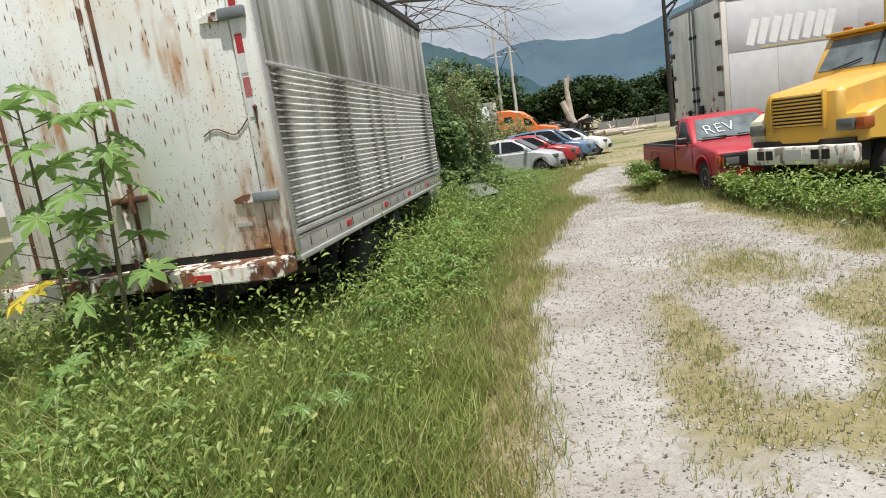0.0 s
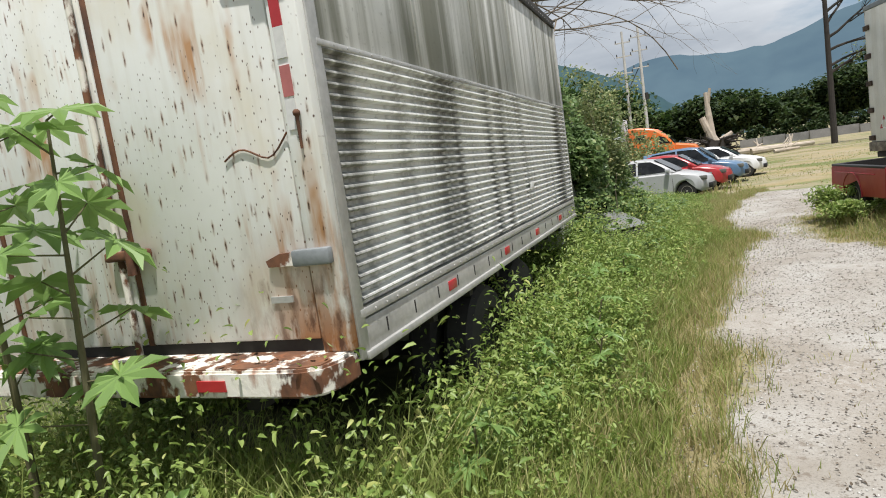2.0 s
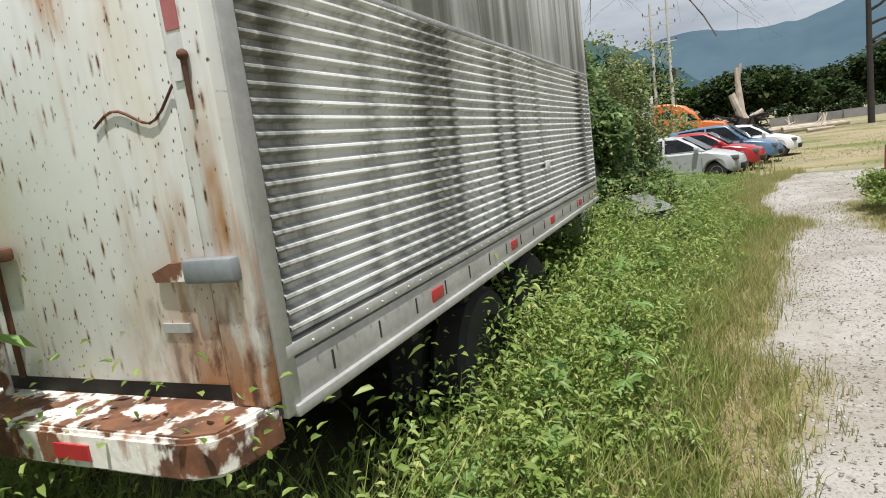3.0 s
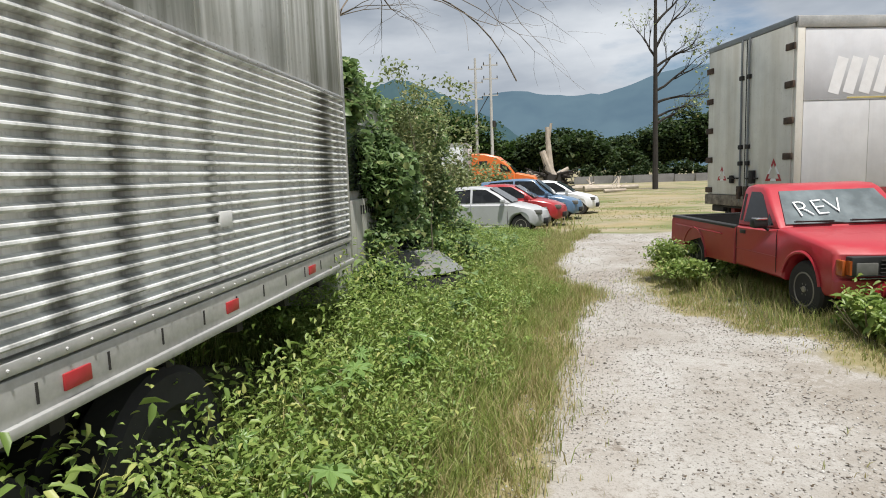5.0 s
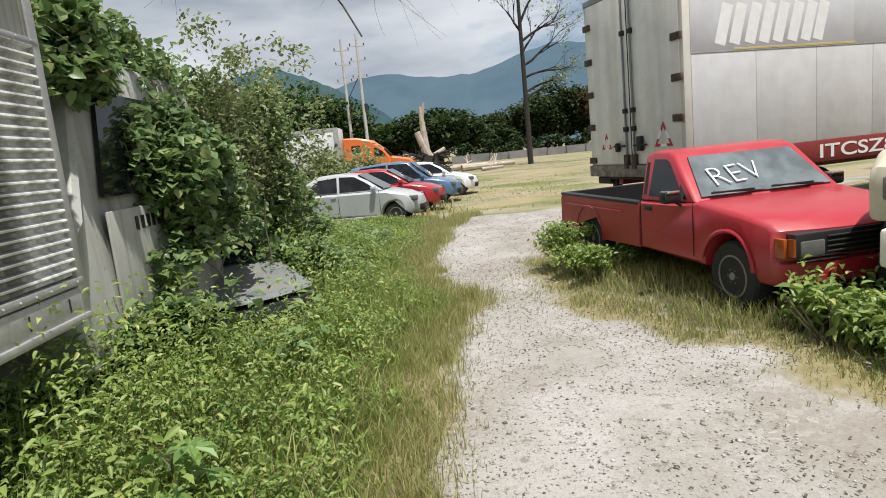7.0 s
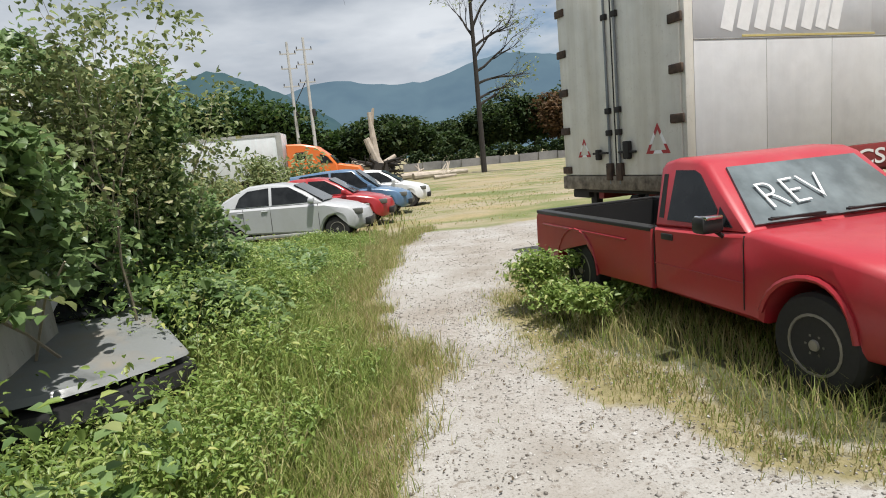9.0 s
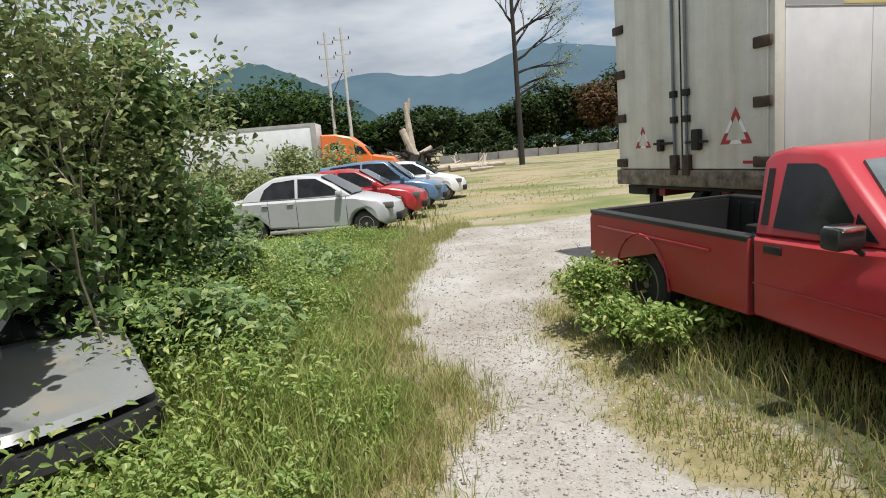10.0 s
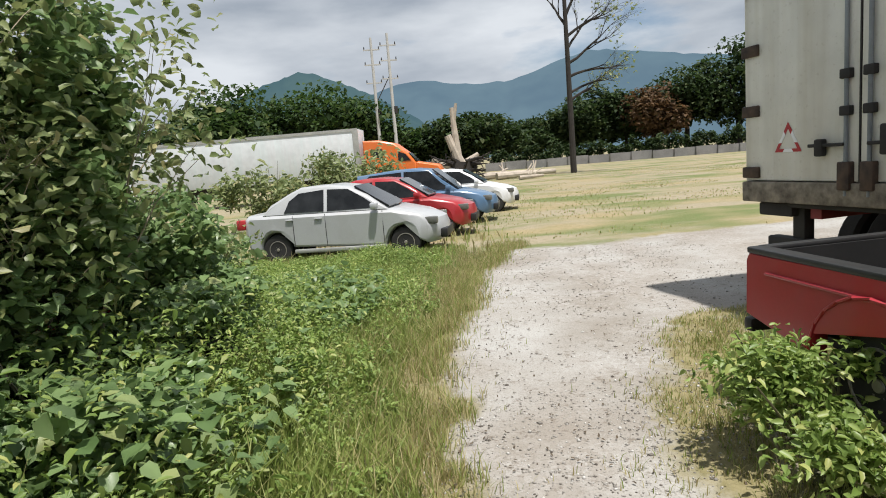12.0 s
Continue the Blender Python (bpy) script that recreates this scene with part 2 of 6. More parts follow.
M = {
    "ground": ground_mat(),
    "door": rusty_white("rusty_white_enamel"),
    "rust": rust("rusted_steel"),
    "ledge": rust("peeling_white_over_rust", white=0.72),
    "ribbed": streaked("mouldy_ribbed_aluminium", (0.78, 0.79, 0.76), (0.06, 0.062, 0.048), 0.8, 0.1, lo=0.51, hi=0.66, sc=2.2),
    "upper": streaked("mouldy_sheet_aluminium", (0.70, 0.71, 0.68), (0.13, 0.135, 0.10), 0.85, 0.1, sc=2.4, lo=0.42, hi=0.60),
    "alu": plain("weathered_aluminium", (0.46, 0.46, 0.44), 0.5, 0.4, 0.35, 7),
    "greysteel": plain("grey_painted_steel", (0.24, 0.26, 0.27), 0.5, 0.2, 0.3),
    "red_tape": plain("red_reflector", (0.42, 0.03, 0.035), 0.35, 0, 0.2),
    "pink_tape": plain("faded_red_reflector", (0.45, 0.15, 0.14), 0.45, 0, 0.2),
    "white_tape": plain("white_reflector", (0.68, 0.68, 0.66), 0.4, 0, 0.2),
    "black": plain("black_plastic", (0.018, 0.018, 0.018), 0.5, 0, 0.3),
    "dark": plain("dark_greased_steel", (0.03, 0.027, 0.024), 0.8, 0, 0.4),
    "rubber": plain("dusty_rubber", (0.028, 0.027, 0.026), 0.9, 0, 0.4),
    "rim": plain("dull_steel_rim", (0.30, 0.28, 0.25), 0.55, 0.5, 0.4),
    "chrome": plain("chrome", (0.75, 0.75, 0.75), 0.15, 1.0, 0.1, 9, 0),
    "red": paint("faded_red_paint", (0.40, 0.02, 0.032), (0.34, 0.13, 0.11), 0.3, 0.38, 0.3),
    "silver": paint("silver_paint", (0.43, 0.44, 0.445), amount=0.2),
    "carred": paint("dark_red_paint", (0.36, 0.02, 0.025), amount=0.2),
    "blue": paint("light_blue_paint", (0.09, 0.17, 0.28), amount=0.2),
    "white": paint("white_paint", (0.75, 0.76, 0.76), amount=0.25),
    "yellow": paint("yellow_paint", (0.66, 0.38, 0.055), (0.35, 0.25, 0.12), 0.5, 0.4, 0.3),
    "cream": paint("faded_cream_paint", (0.62, 0.56, 0.42), (0.3, 0.25, 0.17), 0.6, 0.5, 0.1),
    "orange": paint("orange_paint", (0.72, 0.16, 0.025), (0.4, 0.2, 0.1), 0.15, 0.35, 0.3),
    "rear_sill": rust("rust_stained_sill", (0.07, 0.055, 0.04), (0.30, 0.26, 0.20)),
    "dark_rust": rust("dark_rusted_fittings", (0.03, 0.022, 0.018), (0.11, 0.07, 0.045)),
    "bumper": rust("scuffed_white_bumper", (0.16, 0.14, 0.12), (0.35, 0.32, 0.29), white=0.9),
    "glass": glass_mat("tinted_glass", (0.008, 0.009, 0.010)),
    "screen": glass_mat("dusty_windscreen", (0.10, 0.12, 0.125), 0.2),
    "lamp": glass_mat("headlamp_glass", (0.12, 0.12, 0.11), 0.15),
    "amber": plain("amber_lens", (0.33, 0.075, 0.015), 0.25, 0, 0.15),
    "cont_rear": streaked("dirty_cream_doors", (0.78, 0.76, 0.69), (0.45, 0.41, 0.32), 0.4, 0.0, 0.5),
    "cont_side": streaked("dull_white_panels", (0.84, 0.85, 0.86), (0.72, 0.72, 0.71), 0.3, 0.0, 0.5),
    "logo": plain("chalky_white_marks", (0.88, 0.88, 0.87), 0.6, 0, 0.1, 30),
    "yellow_stripe": plain("faded_yellow_stripe", (0.6, 0.5, 0.2), 0.6, 0, 0.2),
    "cont_upper": streaked("greyed_upper_panels", (0.70, 0.71, 0.73), (0.6, 0.6, 0.6), 0.3, 0.0, 0.5),
    "tread": rust("rusted_tread_with_peeling_paint", (0.07, 0.035, 0.022), (0.22, 0.10, 0.05), white=0.5),
    "rail_red": paint("dull_red_rail", (0.25, 0.03, 0.03), (0.14, 0.07, 0.05), 0.6, 0.6, 0.0),
    "farbox": streaked("white_trailer_skin", (0.66, 0.68, 0.70), (0.5, 0.6, 0.6), 0.3, 0.0, 0.5),
    "cabgrey": streaked("mouldy_grey_paint", (0.42, 0.42, 0.38), (0.12, 0.12, 0.09), 0.7, 0.0, 0.6),
    "hoodgrey": paint("chalky_grey_paint", (0.18, 0.19, 0.185), (0.25, 0.2, 0.13), 0.6, 0.55, 0.1),
    "chalk": plain("white_marker", (0.85, 0.86, 0.86), 0.7, 0, 0.1, 40, 0),
    "bark": plain("grey_bark", (0.17, 0.14, 0.11), 0.95, 0, 0.45, 14, 0.6),
    "darkbark": plain("dark_bark", (0.035, 0.03, 0.026), 0.95, 0, 0.45, 14, 0.6),
    "deadwood": plain("bleached_wood", (0.44, 0.38, 0.31), 0.9, 0, 0.4, 8, 0.5),
    "pole": plain("concrete_pole", (0.5, 0.49, 0.47), 0.9, 0, 0.2, 6),
    "wall": plain("far_block_wall", (0.22, 0.215, 0.21), 0.9, 0, 0.35, 3),
    "stone": None,
    "stem": plain("green_brown_stem", (0.12, 0.11, 0.055), 0.8, 0, 0.35),
    "vinestem": plain("pale_vine_stem", (0.30, 0.26, 0.19), 0.85, 0, 0.35),
    "grass": leaf_mat("green_grass", (0.20, 0.27, 0.055), (0.35, 0.40, 0.12), (0.50, 0.45, 0.20), 0.55),
    "dry": leaf_mat("dry_grass", (0.40, 0.34, 0.15), (0.52, 0.45, 0.24), (0.27, 0.30, 0.09), 0.75),
    "weed": leaf_mat("weed_leaves", (0.16, 0.25, 0.05), (0.33, 0.43, 0.12), (0.50, 0.52, 0.17), 0.45),
    "vine": leaf_mat("vine_leaves", (0.12, 0.20, 0.07), (0.26, 0.37, 0.15), (0.42, 0.46, 0.19), 0.4),
    "bush": leaf_mat("bush_leaves", (0.16, 0.21, 0.08), (0.32, 0.37, 0.16), (0.46, 0.42, 0.2), 0.45),
    "castor": leaf_mat("castor_leaves", (0.15, 0.29, 0.07), (0.24, 0.38, 0.12), (0.3, 0.42, 0.12), 0.42),
    "yellowleaf": leaf_mat("yellowed_leaves", (0.58, 0.46, 0.03), (0.68, 0.54, 0.05), (0.5, 0.42, 0.05), 0.5),
    "fartree": leaf_mat("far_tree_leaves", (0.022, 0.045, 0.014), (0.05, 0.085, 0.022), (0.08, 0.10, 0.03), 0.8),
    "fartree2": leaf_mat("far_rain_tree_leaves", (0.025, 0.055, 0.014), (0.06, 0.11, 0.022), (0.09, 0.12, 0.03), 0.8),
    "redtree": leaf_mat("far_reddish_leaves", (0.10, 0.06, 0.03), (0.16, 0.09, 0.04), (0.08, 0.09, 0.03), 0.8),
}


def stone_mat():
    k = Nodes("gravel_stones", 0.9)
    i = k.island()
    c = k.mix(k.ramp(i, 0.0, 0.6), (0.10, 0.085, 0.07), (0.34, 0.32, 0.29))
    c = k.mix(k.ramp(i, 0.75, 0.95), c, (0.50, 0.485, 0.46))
    k.color(c)
    return k.m


M["stone"] = stone_mat()
# dark forest slopes; their blue is distance haze added as emission
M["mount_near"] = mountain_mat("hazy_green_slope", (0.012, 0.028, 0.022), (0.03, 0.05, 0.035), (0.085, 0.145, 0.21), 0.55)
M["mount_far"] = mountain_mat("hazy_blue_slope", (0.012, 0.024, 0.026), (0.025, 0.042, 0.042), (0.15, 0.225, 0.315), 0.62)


# ---- shape helpers ----
def finish(ob, smooth=True, angle=35):
    me = ob.data
    if smooth:
        me.polygons.foreach_set("use_smooth", [True] * len(me.polygons))
        me.set_sharp_from_angle(angle=radians(angle))
    return ob


def part(name, bm, material, parent=None, label="", smooth=True):
    bmesh.ops.recalc_face_normals(bm, faces=bm.faces)
    me = bpy.data.meshes.new(name)
    bm.to_mesh(me)
    bm.free()
    me.materials.append(M[material])
    ob = new(name, me)
    if parent is not None:
        ob.parent = parent
    if label:
        ob["label"] = label
    return finish(ob, smooth)


def thing(name, m, label, category, group="", kind=""):
    ob = new(name)
    ob.matrix_basis = m
    return tagged(ob, label, category, group, kind)


def mesh(name, V, F, material, parent=None, smooth=False):
    me = bpy.data.meshes.new(name)
    V, F = np.asarray(V, dtype=np.float32), np.asarray(F, dtype=np.int32)
    me.vertices.add(len(V))
    me.vertices.foreach_set("co", V.ravel())
    k = F.shape[1]
    me.loops.add(F.size)
    me.loops.foreach_set("vertex_index", F.ravel())
    me.polygons.add(len(F))
    me.polygons.foreach_set("loop_start", np.arange(len(F), dtype=np.int32) * k)
    me.update(calc_edges=True)
    me.validate()
    me.materials.append(M[material])
    if smooth:
        me.polygons.foreach_set("use_smooth", [True] * len(F))
    ob = new(name, me)
    if parent is not None:
        ob.parent = parent
    return ob


def box(bm, x0, x1, y0, y1, z0, z1, bev=0.0, m=None):
    r = bmesh.ops.create_cube(bm, size=1.0)
    vs = r["verts"]
    for v in vs:
        v.co = Vector(((x0 + x1) / 2 + v.co.x * (x1 - x0), (y0 + y1) / 2 + v.co.y * (y1 - y0), (z0 + z1) / 2 + v.co.z * (z1 - z0)))
    if bev:
        es = list({ed for v in vs for ed in v.link_edges})
        r = bmesh.ops.bevel(bm, geom=es, offset=bev, segments=2, affect="EDGES", profile=0.5)
        vs = list({v for f in r["faces"] for v in f.verts} | {v for v in vs if v.is_valid})
    if m is not None:
        bmesh.ops.transform(bm, matrix=m, verts=vs)
    return bm


def cyl(bm, p, q, r0, r1=None, seg=12):
    p, q = Vector(p), Vector(q)
    d = q - p
    mm = Matrix.Translation((p + q) / 2) @ d.to_track_quat("Z", "Y").to_matrix().to_4x4()
    bmesh.ops.create_cone(bm, cap_ends=True, segments=seg, radius1=r0, radius2=r0 if r1 is None else r1, depth=d.length, matrix=mm)
    return bm


def lathe(bm, prof, seg=24, m=None):
    """Turn a profile of (radius, along y) round the y axis."""
    rings = []
    for r, y in prof:
        rings.append([bm.verts.new((r * math.cos(6.28318 * k / seg), y, r * math.sin(6.28318 * k / seg))) for k in range(seg)])
    for p, q in zip(rings, rings[1:]):
        for k in range(seg):
            bm.faces.new((p[k], p[(k + 1) % seg], q[(k + 1) % seg], q[k]))
    bm.faces.new(rings[0])
    bm.faces.new(rings[-1][::-1])
    if m is not None:
        bmesh.ops.transform(bm, matrix=m, verts=[v for r in rings for v in r])
    return bm


def tube(bm, pts, r, seg=6):
    """One bent rod along the points."""
    rings = []
    for k, p in enumerate(pts):
        d = (Vector(pts[min(k + 1, len(pts) - 1)]) - Vector(pts[max(k - 1, 0)])).normalized()
        q = d.to_track_quat("Z", "Y")
        rings.append([bm.verts.new(Vector(p) + q @ Vector((r * math.cos(6.28318 * i / seg), r * math.sin(6.28318 * i / seg), 0))) for i in range(seg)])
    for a0, b0 in zip(rings, rings[1:]):
        off = min(range(seg), key=lambda o: (a0[0].co - b0[o].co).length)
        for i in range(seg):
            bm.faces.new((a0[i], a0[(i + 1) % seg], b0[(i + 1 + off) % seg], b0[(i + off) % seg]))
    bm.faces.new(rings[0][::-1])
    bm.faces.new(rings[-1])
    return bm


def inset_prof(prof, d):
    n, out = len(prof), []
    area = sum(prof[i][0] * prof[(i + 1) % n][1] - prof[(i + 1) % n][0] * prof[i][1] for i in range(n))
    s = 1 if area > 0 else -1
    for i in range(n):
        a0, b0, c0 = Vector(prof[i - 1]), Vector(prof[i]), Vector(prof[(i + 1) % n])
        e1, e2 = (b0 - a0).normalized(), (c0 - b0).normalized()
        nn = Vector((-e1.y - e2.y, e1.x + e2.x))
        nn = nn.normalized() if nn.length > 1e-4 else Vector((-e1.y, e1.x))
        out.append((b0.x + nn.x * d * s, b0.y + nn.y * d * s))
    return out


def slab(bm, prof, w, deform=None, rnd=0.04, y0=0.0, mid=5):
    """A side outline (x, z) swept across the width w, its rims rounded, then bent by deform(x, y, z)."""
    ins = inset_prof(prof, rnd * 0.7)
    h = w / 2
    ys = [(-h, ins), (-h + rnd * 0.35, inset_prof(prof, rnd * 0.2)), (-h + rnd, prof)]
    ys += [(-h + rnd + (w - 2 * rnd) * k / mid, prof) for k in range(1, mid)]
    ys += [(h - rnd, prof), (h - rnd * 0.35, inset_prof(prof, rnd * 0.2)), (h, ins)]
    rings = []
    for y, pr in ys:
        ring = []
        for x, z in pr:
            ring.append(bm.verts.new((x, y + y0, z)))
        rings.append(ring)
    n = len(prof)
    for p, q in zip(rings, rings[1:]):
        for k in range(n):
            bm.faces.new((p[k], p[(k + 1) % n], q[(k + 1) % n], q[k]))
    caps = [bm.faces.new(rings[0][::-1]), bm.faces.new(rings[-1])]
    bmesh.ops.triangulate(bm, faces=caps, ngon_method="EAR_CLIP")
    if deform:
        for ring in rings:
            for v in ring:
                v.co = deform(*v.co)
    return bm


def plate(bm, pts, t):
    """A flat panel: a ring of 3D points, thickened by the vector t."""
    t = Vector(t)
    a0 = [bm.verts.new(p) for p in pts]
    b0 = [bm.verts.new(Vector(p) + t) for p in pts]
    n = len(pts)
    bm.faces.new(a0)
    bm.faces.new(b0[::-1])
    for k in range(n):
        bm.faces.new((a0[k], b0[k], b0[(k + 1) % n], a0[(k + 1) % n]))
    return bm


def arch(cx, cz, r, a0=180, a1=0, n=9):
    return [(cx + r * math.cos(radians(a0 + (a1 - a0) * k / n)), cz + r * math.sin(radians(a0 + (a1 - a0) * k / n))) for k in range(n + 1)]


def wheel(parent, x, y, r, w, rim="rim", flip=1, label=""):
    """A wheel with its tyre and rim, axle along y; flip is the side that faces out."""
    wh = new("wheel")
    wh.parent = parent
    wh.location = (x, y, r)
    bm = bmesh.new()
    h = w / 2
    lathe(bm, [(r * 0.60, -h * 0.9), (r * 0.72, -h), (r * 0.93, -h * 0.92), (r, -h * 0.6), (r, h * 0.6), (r * 0.93, h * 0.92), (r * 0.72, h), (r * 0.60, h * 0.9)], 28)
    part("tyre", bm, "rubber", wh)
    bm = bmesh.new()
    s = flip
    lathe(bm, [(r * 0.61, s * h * 0.55), (r * 0.61, s * h * 0.95), (r * 0.56, s * h * 0.97), (r * 0.52, s * h * 0.6), (r * 0.30, s * h * 0.55), (r * 0.26, s * h * 0.8), (r * 0.12, s * h * 0.85), (r * 0.1, s * h * 1.02), (r * 0.02, s * h * 1.05)], 24)
    for k in range(6):
        an = k * math.pi / 3
        cyl(bm, (r * 0.2 * math.cos(an), s * h * 0.78, r * 0.2 * math.sin(an)), (r * 0.2 * math.cos(an), s * h * 0.9, r * 0.2 * math.sin(an)), r * 0.03, seg=6)
    part("rim", bm, rim, wh)
    return wh


# ---- plan of the ground ----
YS = [-60, -2, 3.1, 4.5, 8, 11.2, 12.4, 13.3, 14.3, 15.3, 18, 21.4, 23.5, 200]
XL = [-0.3, -0.35, -0.5, -0.72, -0.58, -0.30, -0.05, 0.38, 0.0, -0.2, 0.06, 0.5, 1.3, 1.3]
YR = [-60, 4, 6.5, 8.5, 9.4, 11.25, 13.9, 15.7, 17.7, 20, 24, 200]
XR = [6.0, 4.6, 3.4, 3.2, 2.9, 2.2, 1.62, 1.9, 2.7, 9, 14, 14]


def vnoise(x, y, s, seed=0):
    """Smooth value noise on arrays, 0 to 1."""
    x, y = np.asarray(x, float) * s + 37.1 * seed, np.asarray(y, float) * s + 91.7 * seed
    xi, yi = np.floor(x), np.floor(y)
    fx, fy = x - xi, y - yi
    fx, fy = fx * fx * (3 - 2 * fx), fy * fy * (3 - 2 * fy)

    def hsh(i, j):
        v = np.sin(i * 127.1 + j * 311.7 + seed * 17.3) * 43758.5453
        return v - np.floor(v)
    return (hsh(xi, yi) * (1 - fx) + hsh(xi + 1, yi) * fx) * (1 - fy) + (hsh(xi, yi + 1) * (1 - fx) + hsh(xi + 1, yi + 1) * fx) * fy


def sstep(a0, b0, v):
    t = np.clip((np.asarray(v, float) - a0) / (b0 - a0), 0, 1)
    return t * t * (3 - 2 * t)


def gz(x, y):
    """The height of the ground."""
    x, y = np.asarray(x, float), np.asarray(y, float)
    near = np.exp(-((x / 30) ** 2 + ((y - 10) / 40) ** 2))
    rut = (vnoise(x, y, 0.6, 1) - 0.5) * 0.07 + (vnoise(x, y, 2.3, 2) - 0.5) * 0.03
    mound = 0.10 * sstep(1.5, 2.5, x) * sstep(6.5, 4.5, x) * sstep(9.0, 11.0, y) * sstep(16.0, 14.8, y)
    return -0.15 * sstep(8, 20, y) + rut * near + mound


def left_of(x, y):
    return np.interp(y, YS, XL) + (vnoise(x, y, 1.7, 3) - 0.5) * 0.35 - x


def right_of(x, y):
    return x - np.interp(y, YR, XR) + (vnoise(x, y, 1.7, 4) - 0.5) * 0.5


def field_of(y, x):
    return np.asarray(y) - 24.2 + (vnoise(x, y, 0.5, 5) - 0.5) * 3.0


def dry_of(x, y):
    """Where thin dry grass covers the gravel."""
    x, y = np.asarray(x, float), np.asarray(y, float)
    p = vnoise(x, y, 0.55, 6) * 0.6 + vnoise(x, y, 1.6, 7) * 0.4
    right = sstep(0.3, 1.0, x) * sstep(7.2, 5.2, y) * sstep(0.24, 0.42, p)
    mid = np.exp(-(((x - 0.75) / 0.35) ** 2 + ((y - 3.6) / 1.0) ** 2)) + 0.9 * np.exp(-(((x - 1.7) / 0.8) ** 2 + ((y - 6.6) / 1.0) ** 2))
    rim = np.exp(-((left_of(x, y) + 0.08) / 0.32) ** 2) * 0.95 + np.exp(-((right_of(x, y) + 0.05) / 0.35) ** 2) * 0.9
    return np.clip(np.maximum.reduce([right * 0.9, np.minimum(mid, 1) * 0.85, rim * (y < 24)]), 0, 1)


def build_ground():
    def axis(lo, hi, fine, far):
        core = np.arange(lo, hi, fine)
        out = np.geomspace(fine * 1.5, far, 34)
        return np.concatenate([lo - out[::-1], core, hi + out])
    X, Y = np.meshgrid(axis(-6, 9, 0.12, 2500), axis(-3, 27, 0.12, 3500))
    x, y = X.ravel(), Y.ravel()
    V = np.stack([x, y, gz(x, y)], 1)
    n, m = X.shape
    i = (np.arange(n - 1)[:, None] * m + np.arange(m - 1)[None, :]).ravel()
    F = np.stack([i, i + 1, i + m + 1, i + m], 1)
    g = mesh("ground", V, F, "ground", smooth=True)
    tagged(g, "pale gravel track with dry grass and weedy banks", "ground", kind="structure")
    lft, rgt = left_of(x, y), right_of(x, y)
    grass = np.clip(sstep(-0.05, 0.25, lft) + sstep(0.05, 0.4, rgt) * sstep(4.0, 7.0, y), 0, 1) * (y < 60)
    for nm, v in (("grass", grass), ("dry", dry_of(x, y)), ("field", sstep(-0.6, 0.6, field_of(y, x)) * (x > -30))):
        g.data.attributes.new(nm, "FLOAT", "POINT").data.foreach_set("value", v.astype(np.float32))


build_ground()


# ---- plants: arrays of blades and leaves ----
rng = np.random.default_rng(5)


def blades(name, x, y, hgt, wid, material, lean=0.35, label="", category="grass"):
    n = len(x)
    z = gz(x, y) - 0.01
    ang, la = rng.uniform(0, 6.283, n), rng.uniform(0, 6.283, n)
    ln = hgt * rng.uniform(0.1, 1.0, n) * lean
    ux, uy = np.cos(ang) * wid / 2, np.sin(ang) * wid / 2
    dx, dy = np.cos(la) * ln, np.sin(la) * ln
    P = np.zeros((n, 5, 3))
    for k, (s, f, hh, ww) in enumerate(((-1, 0, 0, 1), (1, 0, 0, 1), (-1, 0.35, 0.6, 0.75), (1, 0.35, 0.6, 0.75), (0, 1, 0.95, 0))):
        P[:, k, 0] = x + s * ux * ww + dx * f
        P[:, k, 1] = y + s * uy * ww + dy * f
        P[:, k, 2] = z + hgt * hh
    b0 = np.arange(n)[:, None] * 5
    F = np.concatenate([b0 + [0, 1, 3], b0 + [0, 3, 2], b0 + [2, 3, 4]])
    return tagged(mesh(name, P.reshape(-1, 3), F, material), label, category, kind="stuff")


def leaf_arrays(c, size, up=0.5, aspect=0.7):
    """Folded leaves at the points c: vertices and triangles."""
    n = len(c)
    d = rng.normal(size=(n, 3))
    d[:, 2] = d[:, 2] * 0.5 - 0.25
    d /= np.linalg.norm(d, axis=1)[:, None]
    nn = rng.normal(size=(n, 3)) * (1 - up)
    nn[:, 2] += up * 2.2
    s = np.cross(d, nn)
    s /= np.linalg.norm(s, axis=1)[:, None] + 1e-9
    nn = np.cross(s, d)
    L = (size * rng.uniform(0.6, 1.3, n))[:, None]
    W = L * aspect * 0.5
    fold = nn * L * 0.16
    P = np.stack([c, c + d * L * 0.18 + s * W * 0.85 + fold, c + d * L * 0.18 - s * W * 0.85 + fold, c + d * L * 0.55 + s * W * 0.85 + fold * 0.8, c + d * L * 0.55 - s * W * 0.85 + fold * 0.8, c + d * L * 0.5, c + d * L - nn * L * 0.12], 1)
    b0 = np.arange(n)[:, None] * 7
    F = np.concatenate([b0 + t3 for t3 in ([0, 1, 5], [1, 3, 5], [3, 6, 5], [0, 5, 2], [2, 5, 4], [4, 5, 6])])
    return P.reshape(-1, 3), F


def leaves(name, c, size, material, up=0.5, aspect=0.7, parent=None):
    V, F = leaf_arrays(np.asarray(c, float), np.broadcast_to(size, (len(c),)), up, aspect)
    return mesh(name, V, F, material, parent, True)


